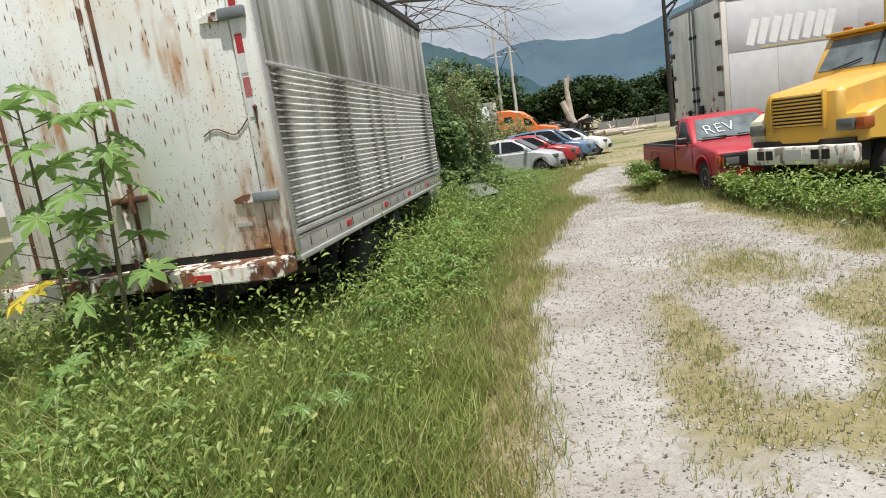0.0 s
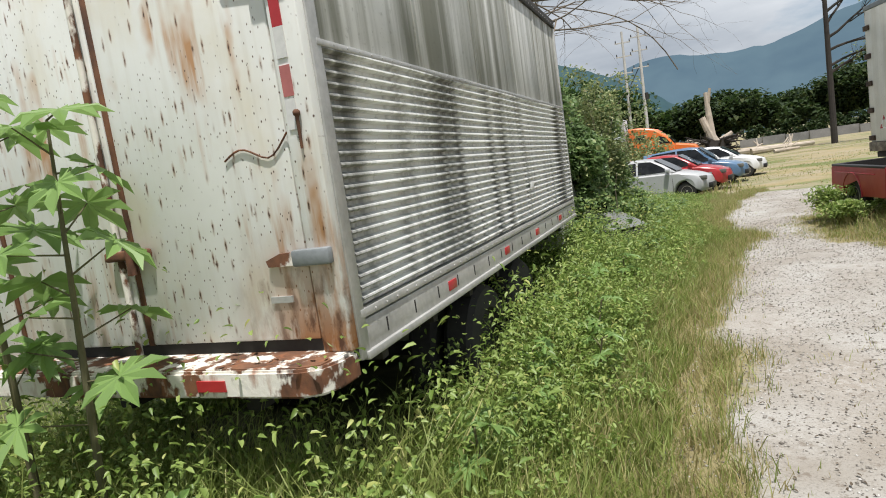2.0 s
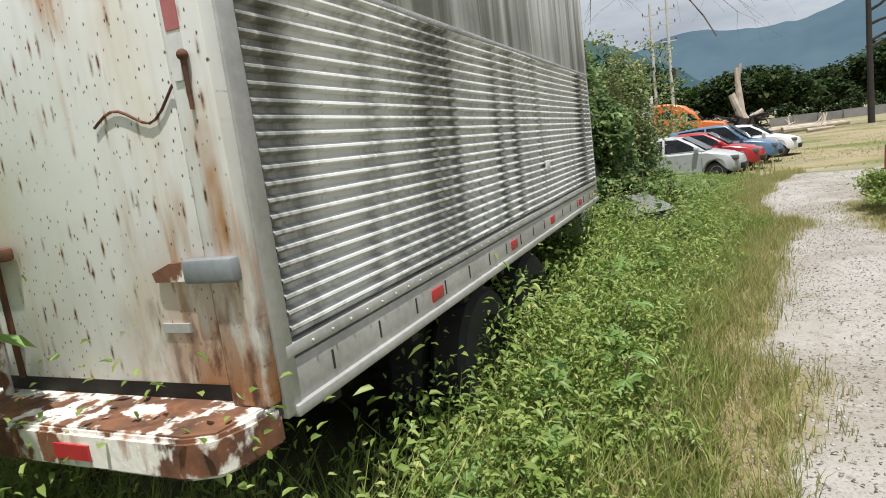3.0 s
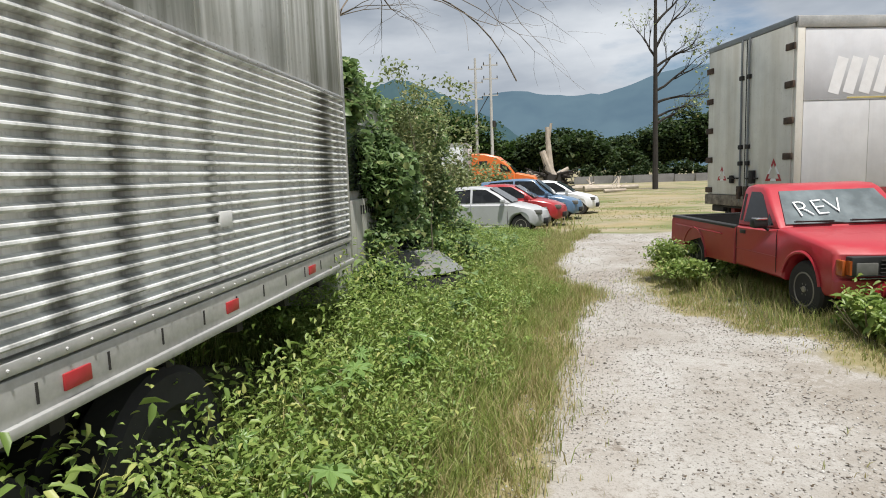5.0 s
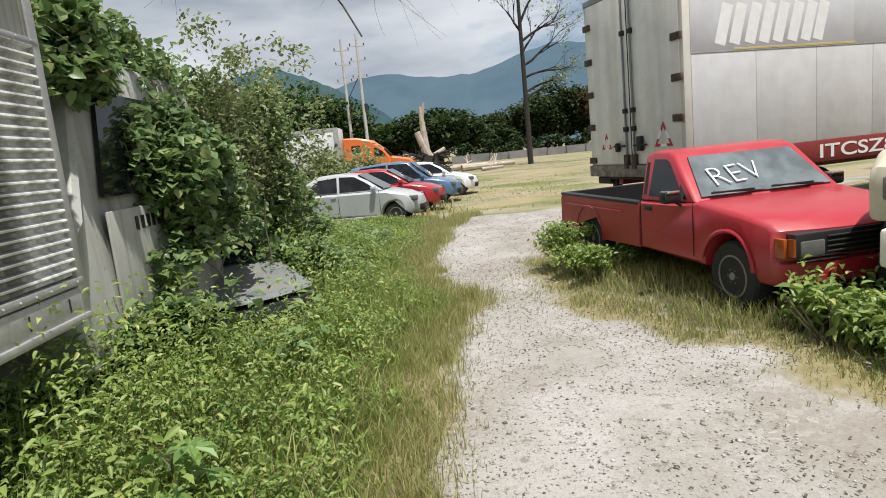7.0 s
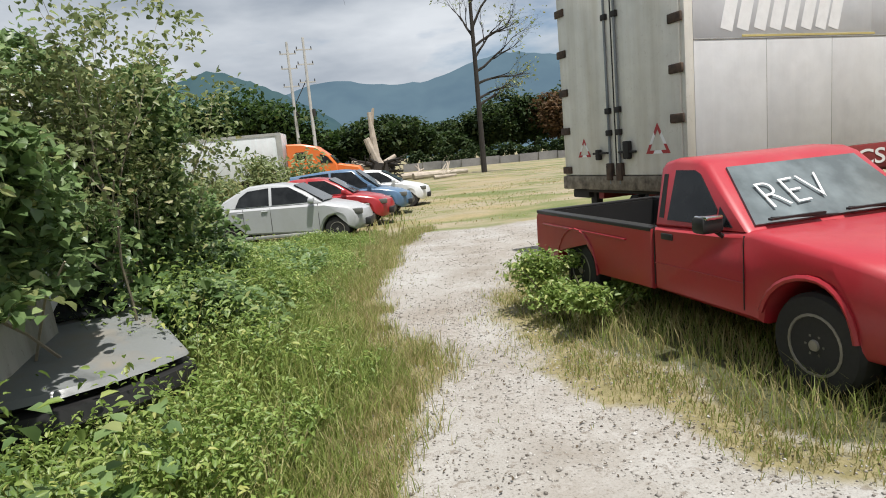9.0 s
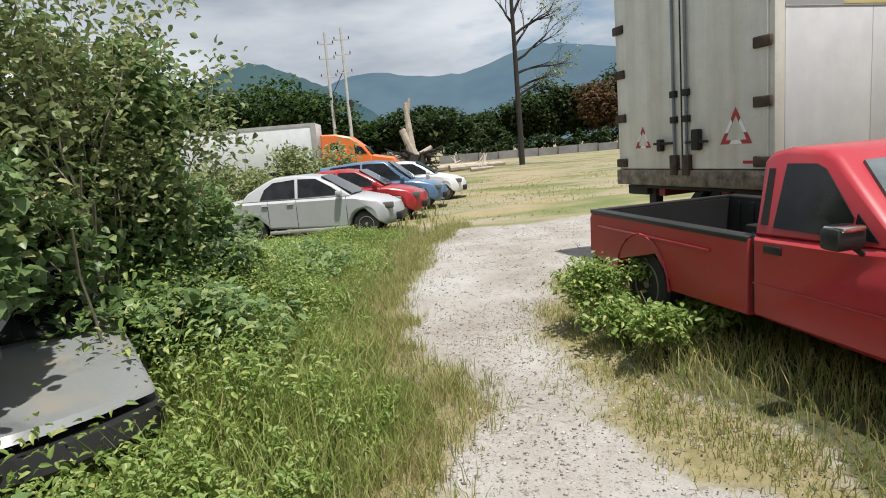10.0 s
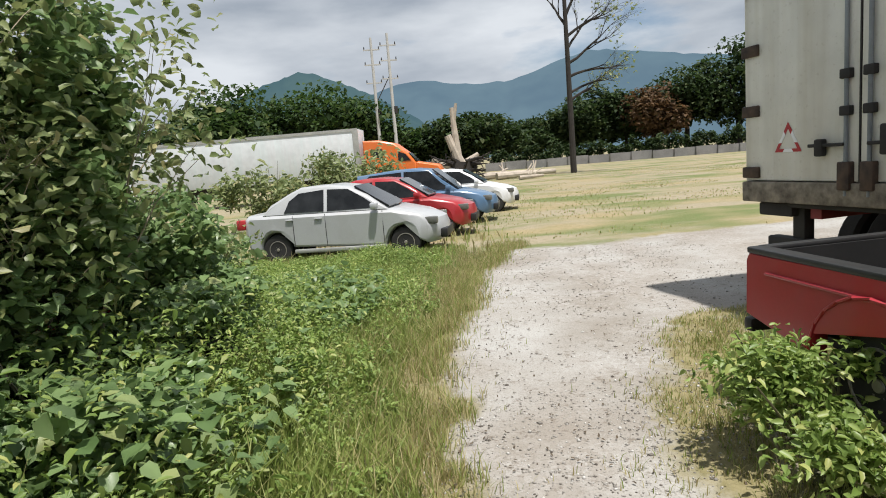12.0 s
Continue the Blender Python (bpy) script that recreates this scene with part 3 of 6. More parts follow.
def blob_points(n, centre, radii, shell=0.5, lumps=6, seed=0):
    """Points in an uneven crown: lumps round an ellipsoid, with gaps."""
    r = np.random.default_rng(seed)
    u = r.normal(size=(lumps, 3))
    u /= np.linalg.norm(u, axis=1)[:, None]
    u[:, 2] = u[:, 2] * 0.75 + 0.1
    lc = u * r.uniform(0.35, 0.8, (lumps, 1))
    k = r.integers(0, lumps, n)
    v = r.normal(size=(n, 3))
    v /= np.linalg.norm(v, axis=1)[:, None]
    p = lc[k] + v * (r.uniform(shell, 1, (n, 1)) * r.uniform(0.28, 0.5, lumps)[k][:, None])
    return np.asarray(centre) + p * np.asarray(radii)


def branch_bm(bm, p, d, length, r, depth, rnd, spread=0.7, droop=0.0, kids=3, tips=None):
    """Grow a limb with side limbs into bm."""
    seg = 4
    p, d = Vector(p), Vector(d).normalized()
    for k in range(seg):
        q = p + d * (length / seg)
        r1 = r * (1 - 0.55 / seg)
        cyl(bm, p, q, r, r1, 6 if r > 0.03 else 4)
        d = (d + Vector((rnd.uniform(-1, 1), rnd.uniform(-1, 1), rnd.uniform(-1, 1) - droop)) * 0.22).normalized()
        if depth > 0 and k >= 1:
            for _ in range(kids if k == seg - 1 else max(1, kids - 1)):
                e2 = (d + Vector((rnd.uniform(-1, 1), rnd.uniform(-1, 1), rnd.uniform(-0.7, 1) - droop)) * spread).normalized()
                branch_bm(bm, q, e2, length * rnd.uniform(0.45, 0.75), r1 * 0.6, depth - 1, rnd, spread, droop, kids, tips)
        p, r = q, r1
    if tips is not None:
        tips.append(p.copy())


# ---- the rusty box body beside the track ----
def box_body():
    X1, X0, Y0, Y1, Z0, Z1 = -1.93, -4.25, 4.10, 10.0, 1.0, 3.52
    t = thing("box_trailer", Matrix(), "old white box trailer with rust-streaked doors and mouldy ribbed side", "trailer")
    bm = bmesh.new()
    box(bm, X0, X1 - 0.03, Y0 + 0.05, Y1, Z0 + 0.02, Z1 - 0.02, 0.01)
    part("body", bm, "upper", t)
    bm = bmesh.new()
    n = 23
    z0, z1 = 1.235, 2.415
    prof = []
    for k in range(n):
        a0, p = z0 + (z1 - z0) * k / n, (z1 - z0) / n
        prof += [(X1 - 0.012, a0), (X1 - 0.012, a0 + p * 0.36), (X1 + 0.010, a0 + p * 0.42), (X1 + 0.020, a0 + p * 0.58), (X1 + 0.018, a0 + p * 0.74), (X1 + 0.004, a0 + p * 0.92)]
    prof.append((X1 - 0.012, z1))
    cols = []
    for y in np.linspace(Y0 + 0.10, Y1 - 0.05, 13):
        cols.append([bm.verts.new((x + 0.004 * math.sin(y * 3.1 + z * 2), y, z)) for x, z in prof])
    for p, q in zip(cols, cols[1:]):
        for k in range(len(prof) - 1):
            bm.faces.new((p[k], q[k], q[k + 1], p[k + 1]))
    part("ribbed_panel", bm, "ribbed", t, "ribbed aluminium side sheet with black mould", smooth=True)
    ys = np.linspace(Y0 + 0.10, Y1 - 0.05, 6)
    for k in range(5):
        bm = bmesh.new()
        box(bm, X1 - 0.03, X1 - 0.004 + 0.003 * (k % 2), ys[k], ys[k + 1] + 0.02, 2.43, Z1 - 0.09, 0.003)
        part("panel", bm, "upper", t)
    for k in range(6):
        bm = bmesh.new()
        box(bm, X1 - 0.012, X1 + 0.004, ys[k] - 0.022, ys[k] + 0.022, 2.43, Z1 - 0.09, 0.002)
        part("seam_strip", bm, "upper", t)
    for nm, y0, y1, za, zb, dx in (("bottom_rail", Y0 + 0.06, Y1, 1.02, 1.17, 0.01), ("lip", Y0 + 0.06, Y1, 0.99, 1.03, 0.03), ("rail", Y0 + 0.06, Y1, 1.18, 1.225, 0.018), ("middle_rail", Y0 + 0.06, Y1, 2.40, 2.432, 0.02), ("top_rail", Y0, Y1 + 0.02, Z1 - 0.09, Z1 + 0.01, 0.02), ("corner_post", Y0 + 0.02, Y0 + 0.10, 1.0, Z1 - 0.09, 0.016), ("corner_post", Y1 - 0.05, Y1 + 0.015, 1.0, Z1 - 0.09, 0.016)):
        bm = bmesh.new()
        box(bm, X1 - 0.05, X1 + dx, y0, y1, za, zb, 0.006)
        part(nm, bm, "dark" if nm == "top_rail" else "alu", t)
    for y in np.arange(Y0 + 0.3, Y1, 0.34):
        part("rail_stiffener", box(bmesh.new(), X1 + 0.008, X1 + 0.014, y, y + 0.009, 1.06, 1.13), "dark", t)
    bm = bmesh.new()
    for y in np.arange(Y0 + 0.2, Y1, 0.12):
        for z in (1.20, 2.417, Z1 - 0.05):
            bmesh.ops.create_icosphere(bm, subdivisions=1, radius=0.008, matrix=Matrix.Translation((X1 + 0.018, y, z)))
    part("rivets", bm, "alu", t)["kind"] = "stuff"
    for y in (5.32, 6.62, 7.75, 8.97):
        bm = bmesh.new()
        box(bm, X1 + 0.008, X1 + 0.019, y - 0.065, y + 0.065, 1.06, 1.12, 0.004)
        part("reflector", bm, "red_tape", t, "red side reflector")
    bm = bmesh.new()
    box(bm, X1 + 0.01, X1 + 0.026, 7.67, 7.80, 1.51, 1.59, 0.004)
    part("torn_sticker", bm, "white_tape", t)
    # rear frame and doors
    yd = Y0
    for x0, x1 in ((X1 - 0.15, X1 + 0.004), (X0, X0 + 0.15)):
        bm = bmesh.new()
        box(bm, x0, x1, yd - 0.035, yd + 0.06, Z0 + 0.06, Z1, 0.012)
        part("door_post", bm, "door", t)
    bm = bmesh.new()
    box(bm, X0, X1, yd - 0.03, yd + 0.06, Z1 - 0.12, Z1 + 0.02, 0.01)
    part("header", bm, "door", t)
    for x0, x1 in ((-3.125, X1 - 0.162), (X0 + 0.162, -3.15)):
        bm = bmesh.new()
        box(bm, x0, x1, yd - 0.02, yd + 0.045, Z0 + 0.12, Z1 - 0.13, 0.012)
        d = part("door", bm, "door", t, "white door with rust spots and runs")
        bm = bmesh.new()
        box(bm, x0 - 0.01, x0 + 0.022, yd - 0.03, yd - 0.005, Z0 + 0.12, Z1 - 0.13, 0.005)
        part("seal_strip", bm, "rust", d)
    bm = bmesh.new()
    cyl(bm, (-3.19, yd - 0.045, 1.05), (-3.19, yd - 0.045, Z1 - 0.1), 0.017)
    part("lock_rod", bm, "ledge", t)
    bm = bmesh.new()
    box(bm, X0, X1, yd + 0.0, yd + 0.06, Z0 + 0.02, Z0 + 0.125)
    part("sill_gap", bm, "dark", t)
    for z in (1.50, 2.75):
        bm = bmesh.new()
        box(bm, X1 - 0.21, X1 - 0.015, yd - 0.075, yd - 0.025, z - 0.035, z + 0.04, 0.012)
        h = part("hinge", bm, "greysteel", t, "grey steel door hinge")
        bm = bmesh.new()
        plate(bm, [(X1 - 0.21, yd - 0.05, z + 0.03), (X1 - 0.21, yd - 0.05, z - 0.03), (X1 - 0.36, yd - 0.045, z - 0.03), (X1 - 0.37, yd - 0.045, z + 0.0), (X1 - 0.29, yd - 0.045, z + 0.028)], (0, 0.028, 0))
        part("strap", bm, "ledge", h)
    bm = bmesh.new()
    box(bm, -3.27, -2.98, yd - 0.075, yd - 0.03, 1.575, 1.625, 0.012)
    cyl(bm, (-3.10, yd - 0.07, 1.5), (-3.10, yd - 0.07, 1.68), 0.022, 0.016)
    part("latch", bm, "rust", t, "rusty door latch")
    bm = bmesh.new()
    pts = [(-2.44 + 0.36 * k / 12, yd - 0.028, 1.985 + 0.028 * math.sin(k * 0.62 - 0.4) + 0.006 * max(0, k - 8) ** 1.5) for k in range(13)]
    tube(bm, pts, 0.0045, 6)
    part("wire", bm, "rust", t, "rusty bent wire")
    bm = bmesh.new()
    cyl(bm, (X1 - 0.07, yd - 0.05, 2.12), (X1 - 0.075, yd - 0.045, 1.97), 0.009, 0.006)
    bmesh.ops.create_icosphere(bm, subdivisions=2, radius=0.017, matrix=Matrix.Translation((X1 - 0.07, yd - 0.05, 2.12)))
    part("door_holdback", bm, "rust", t)
    for k, (mt, z) in enumerate((("red_tape", 2.56), ("white_tape", 2.43), ("pink_tape", 2.27), ("white_tape", 2.13), ("red_tape", 2.85), ("white_tape", 2.70))):
        bm = bmesh.new()
        box(bm, X1 - 0.125, X1 - 0.075, yd - 0.041, yd - 0.034, z - 0.075, z + 0.055)
        part("tape", bm, mt, t)
    bm = bmesh.new()
    pr = [(X0 - 0.02, yd + 0.02), (X0 - 0.02, yd - 0.22), (X0 + 0.03, yd - 0.26), (X1 - 0.14, yd - 0.26), (X1 - 0.05, yd - 0.22), (X1 - 0.01, yd - 0.13), (X1 + 0.0, yd + 0.02)]
    plate(bm, [(x, y, 0.93) for x, y in pr], (0, 0, 0.125))
    bmesh.ops.bevel(bm, geom=bm.edges[:], offset=0.012, segments=2, affect="EDGES")
    lg = part("rear_step", bm, "ledge", t, "rear step ledge of peeling white paint over rust")
    part("tread_plate", plate(bmesh.new(), [(X0, yd, 1.055), (X0, yd - 0.24, 1.055), (X1 - 0.15, yd - 0.24, 1.055), (X1 - 0.06, yd - 0.2, 1.055), (X1 - 0.03, yd, 1.055)], (0, 0, 0.006)), "tread", lg, "rusted tread plate with peeling paint")
    bm = bmesh.new()
    box(bm, -2.62, -2.46, yd - 0.268, yd - 0.258, 0.965, 1.015)
    part("reflector", bm, "red_tape", lg)
    bm = bmesh.new()
    box(bm, -2.32, -2.20, yd - 0.03, yd - 0.018, 1.30, 1.33)
    part("scraped_plate", bm, "alu", t)
    # chassis and wheels
    for x in (-2.65, -3.55):
        bm = bmesh.new()
        box(bm, x - 0.05, x + 0.05, Y0 + 0.1, Y1 + 0.3, 0.72, 0.99, 0.01)
        part("chassis_rail", bm, "dark", t)
    for y in np.arange(Y0 + 0.4, Y1, 0.7):
        bm = bmesh.new()
        box(bm, X0 + 0.1, X1 - 0.1, y, y + 0.07, 0.88, 0.99)
        part("crossmember", bm, "dark", t)
    for y in (6.15, 7.25):
        ax = new("axle")
        ax.parent = t
        ax.matrix_basis = pose(-3.09, y, -0.03, 0, 0, 90)
        bm = bmesh.new()
        cyl(bm, (0, -0.95, 0.46), (0, 0.95, 0.46), 0.06)
        part("beam", bm, "dark", ax)
        for yy in (-0.98, -0.7, 0.7, 0.98):
            bm = bmesh.new()
            r, h = 0.47, 0.12
            lathe(bm, [(r * 0.55, -h * 0.6), (r * 0.62, -h), (r * 0.93, -h * 0.92), (r, -h * 0.6), (r, h * 0.6), (r * 0.93, h * 0.92), (r * 0.62, h), (r * 0.55, h * 0.6)], 28, Matrix.Translation((0, yy, r)))
            part("tyre", bm, "rubber", ax)


box_body()


# ---- vehicles ----
def shell_bend(L, W, nose=0.12, tail=0.06, tumble=0.10, belt=0.85, roof=1.5):
    def f(x, y, z):
        k = (2 * y / W) ** 2
        x2 = x - (nose if x > 0 else -tail) * k * sstep(L * 0.33, L * 0.5, abs(x))
        s = 1 - 0.07 * float(sstep(L * 0.30, L * 0.52, abs(x)))
        s *= 1 - tumble * max(0.0, (z - belt) / (roof - belt)) - 0.06 * max(0.0, (0.55 - z))
        return (float(x2), y * s, z)
    return f


def text_part(text, size, m, parent, material="chalk", name="writing", thin=-0.006):
    cu = bpy.data.curves.new(name, "FONT")
    cu.body, cu.size, cu.extrude, cu.align_x, cu.offset = text, size, 0.001, "CENTER", thin
    tmp = new("tmp_text", cu)
    bpy.context.view_layer.update()
    me = bpy.data.meshes.new_from_object(tmp.evaluated_get(bpy.context.evaluated_depsgraph_get()))
    bpy.data.objects.remove(tmp)
    me.materials.clear()
    me.materials.append(M[material])
    ob = new(name, me)
    ob.parent = parent
    ob.matrix_basis = m
    return ob


def pickup():
    t = thing("pickup_truck", pose(3.18, 13.52, -0.06, 0, 0, -82.5), "faded red pickup truck with an open bed, parked in weeds", "pickup truck")
    W = 1.64
    bend = shell_bend(4.6, W, 0.16, 0.0, 0.16, 0.98, 1.58)
    # cab and bonnet, forward is +x
    CS = 0.40
    fa = arch(1.62, 0.44, 0.37, 178, 2)
    prof = [(0.10, 0.47), (1.18, 0.45)] + fa + [(2.04, 0.40), (2.22, 0.40), (2.31, 0.45), (2.31, 0.60), (2.26, 0.62), (2.25, 0.86), (2.18, 0.915), (1.8, 0.975), (1.16, 1.05), (0.85, 1.03), (0.10, 1.0)]
    bm = slab(bmesh.new(), prof, W, bend, 0.06)
    part("body", bm, "red", t)
    bm = slab(bmesh.new(), [(x + CS, z) for x, z in ((-0.30, 0.99), (0.72, 1.03), (0.22, 1.475), (0.12, 1.515), (-0.15, 1.53), (-0.28, 1.505), (-0.33, 1.45))], W - 0.03, bend, 0.05)
    part("cab", bm, "red", t)
    # glass
    def side_pt(x, z, s, off=0.006):
        b0 = bend(x + CS, s * (W - 0.03) / 2, z)
        return (b0[0], b0[1] + s * off, z)
    for s in (-1, 1):
        bm = bmesh.new()
        plate(bm, [side_pt(x, z, s) for x, z in ((-0.14, 1.06), (0.40, 1.06), (0.40, 1.17), (0.17, 1.41), (0.10, 1.44), (-0.12, 1.44))], (0, -s * 0.03, 0))
        part("side_window", bm, "glass", t, "dark tinted side window")
        bm = bmesh.new()
        plate(bm, [side_pt(x, z, s) for x, z in ((0.42, 1.06), (0.57, 1.06), (0.42, 1.19))], (0, -s * 0.03, 0))
        part("quarter_window", bm, "glass", t)
        bm = bmesh.new()
        plate(bm, [side_pt(x, z, s, 0.004) for x, z in ((-0.25, 1.07), (-0.19, 1.07), (-0.21, 1.41), (-0.26, 1.41))], (0, -s * 0.03, 0))
        part("pillar_vent", bm, "black", t)
    for z, nm in ((0, "windscreen"),):
        bm = bmesh.new()
        pts = []
        for x, z2, y in ((0.665, 1.075, 0.71), (0.665, 1.075, -0.71), (0.25, 1.445, -0.58), (0.25, 1.445, 0.58)):
            pts.append((x + CS + 0.026, y, z2 + 0.006))
        plate(bm, pts, (-0.02, 0, -0.02))
        ws = part(nm, bm, "screen", t, "dusty windscreen with white marker writing")
    slope = math.degrees(math.atan2(0.37, 0.415))
    text_part("REV", 0.36, Matrix.Translation((0.56 + CS + 0.045, -0.22, 1.175)) @ pose(0, 0, 0, 0, 0, 90) @ pose(0, 0, 0, slope, 0, 0) @ pose(0, 0, 0.008, 0, 0, 5), ws, thin=-0.008)
    for y, x in ((-0.35, 0.67 + CS), (0.30, 0.67 + CS)):
        bm = bmesh.new()
        cyl(bm, (x + 0.06, y + 0.28, 1.085), (x + 0.035, y - 0.25, 1.115), 0.009, 0.007, 6)
        box(bm, x + 0.03, x + 0.06, y - 0.27, y + 0.18, 1.10, 1.115)
        part("wiper", bm, "black", t)
    # doors: seams, handle, mirror, moulding
    for s in (-1, 1):
        for x in (-0.285 + CS, 0.70 + CS):
            bm = bmesh.new()
            pts = [(x, *bend(x, s * W / 2, 0.52 + 0.50 * k / 6)[1:]) for k in range(7)]
            tube(bm, pts, 0.0045, 5)
            part("door_seam", bm, "dark", t)
        bm = bmesh.new()
        pts = [bend(x, s * W / 2, 0.70 + 0.0 * x) for x in np.linspace(0.12, 1.10, 5)]
        tube(bm, pts, 0.007, 5)
        part("side_crease", bm, "red", t)
        bm = bmesh.new()
        yb = bend(0.3, s * W / 2, 0.93)[1]
        box(bm, 0.22, 0.36, yb - 0.012, yb + 0.012, 0.905, 0.955, 0.006)
        part("door_handle", bm, "black", t, "black door handle")
        bm = bmesh.new()
        box(bm, 0.82, 0.95, s * 0.92 - 0.09, s * 0.92 + 0.09, 1.03, 1.15, 0.03)
        cyl(bm, (0.9, s * 0.80, 0.99), (0.9, s * 0.90, 1.06), 0.016, seg=8)
        mi = part("mirror", bm, "black", t, "black wing mirror with chrome face")
        bm = bmesh.new()
        box(bm, 0.83, 0.96, s * 0.92 - 0.07, s * 0.92 + 0.07, 1.125, 1.156, 0.012)
        part("mirror_cap", bm, "chrome", mi)
        for wx in (1.62, -1.22):
            wheel(t, wx, s * 0.70, 0.315, 0.19, "rim", s).location.z = 0.315 + 0.10
        bm = bmesh.new()
        yb = s * 0.72
        box(bm, 2.20, 2.265, min(yb, yb - s * 0.02), max(yb, yb - s * 0.02) + 0.001, 0.67, 0.81)
        box(bm, 2.09, 2.20, yb * 1.02 - 0.02, yb * 1.02 + 0.02, 0.65, 0.81, 0.01)
        part("turn_signal", bm, "amber", t, "amber corner lamp")
        bm = bmesh.new()
        box(bm, 2.19, 2.272, s * 0.44, s * 0.66, 0.66, 0.79, 0.015) if s > 0 else box(bm, 2.19, 2.272, -0.66, -0.44, 0.66, 0.79, 0.015)
        part("headlamp", bm, "lamp", t, "square headlamp")
    bm = bmesh.new()
    box(bm, 2.15, 2.262, -0.70, 0.70, 0.65, 0.85, 0.015)
    g = part("grille", bm, "black", t, "black plastic grille")
    for z in (0.68, 0.72, 0.76, 0.80):
        bm = bmesh.new()
        box(bm, 2.25, 2.275, -0.42, 0.42, z, z + 0.014, 0.003)
        part("grille_bar", bm, "dark", g)
    bm = bmesh.new()
    box(bm, 2.23, 2.28, -0.62, 0.62, 0.625, 0.640, 0.004)
    part("grille_trim", bm, "chrome", t)
    # bed
    ra = arch(-1.22, 0.44, 0.40, 0, 180)
    side = [(0.07, 0.47), (0.07, 0.97), (-2.18, 0.95), (-2.20, 0.90), (-2.18, 0.56), (-1.75, 0.47)] + ra[::-1] + [(-0.8, 0.46)]
    for s in (-1, 1):
        def bulge(x, y, z, s=s):
            return (x, y + s * 0.03 * math.sin(max(0.0, min(1.0, (z - 0.35) / 0.62)) * 3.14), z)
        bm = slab(bmesh.new(), side, 0.10, bulge, 0.02, s * (W / 2 - 0.06), 1)
        part("bed_side", bm, "red", t)
        bm = bmesh.new()
        box(bm, -2.19, 0.06, s * (W / 2 - 0.06) - 0.06, s * (W / 2 - 0.06) + 0.055, 0.945, 0.985, 0.012)
        part("bed_rail_cap", bm, "black", t, "black plastic rail cap")
        bm = bmesh.new()
        y0, y1 = sorted((s * (W / 2 - 0.125), s * (W / 2 - 0.112)))
        box(bm, -2.12, 0.04, y0, y1, 0.56, 0.95)
        for x in np.arange(-2.0, 0.0, 0.2):
            box(bm, x, x + 0.05, y0 - (0.012 if s > 0 else 0), y1 + (0.012 if s < 0 else 0), 0.56, 0.93)
        part("bed_liner", bm, "black", t, "black bed liner")
        bm = bmesh.new()
        pts = [(-1.22 + 0.415 * math.cos(radians(a1)), s * (W / 2 + 0.016), 0.44 + 0.415 * math.sin(radians(a1))) for a1 in range(0, 181, 15)]
        tube(bm, pts, 0.011, 6)
        part("arch_lip", bm, "red", t)
        bm = bmesh.new()
        pts = [bend(1.62 + 0.385 * math.cos(radians(a1)), s * (W / 2 + 0.006), 0.44 + 0.385 * math.sin(radians(a1))) for a1 in range(8, 173, 12)]
        tube(bm, pts, 0.02, 6)
        part("arch_lip", bm, "red", t)
        bm = bmesh.new()
        box(bm, -2.0, -0.3, s * (W / 2 + 0.008) - 0.012, s * (W / 2 + 0.008) + 0.012, 0.835, 0.855, 0.008)
        part("bed_crease", bm, "red", t)
    for nm, c in (("bed_floor", (-2.14, 0.05, -0.72, 0.72, 0.53, 0.57)), ("bed_front", (0.0, 0.06, -0.74, 0.74, 0.55, 0.96)), ("bed_hump", (-1.65, -0.80, -0.70, -0.50, 0.57, 0.75)), ("bed_hump", (-1.65, -0.80, 0.50, 0.70, 0.57, 0.75))):
        bm = box(bmesh.new(), *c, 0.02)
        part(nm, bm, "black", t)
    bm = box(bmesh.new(), -2.20, -2.14, -0.74, 0.74, 0.54, 0.955, 0.02)
    tg = part("tailgate", bm, "red", t)
    part("tailgate_liner", box(bmesh.new(), -2.14, -2.12, -0.70, 0.70, 0.56, 0.955), "black", tg)
    bm = box(bmesh.new(), -2.205, -2.135, -0.74, 0.74, 0.95, 0.985, 0.012)
    part("tailgate_cap", bm, "black", tg)
    bm = box(bmesh.new(), -2.33, -2.24, -0.76, 0.76, 0.40, 0.50, 0.03)
    part("rear_bumper", bm, "black", t, "black rear bumper")
    bm = box(bmesh.new(), -2.24, 2.0, -0.40, 0.40, 0.34, 0.46)
    part("chassis", bm, "dark", t)


pickup()


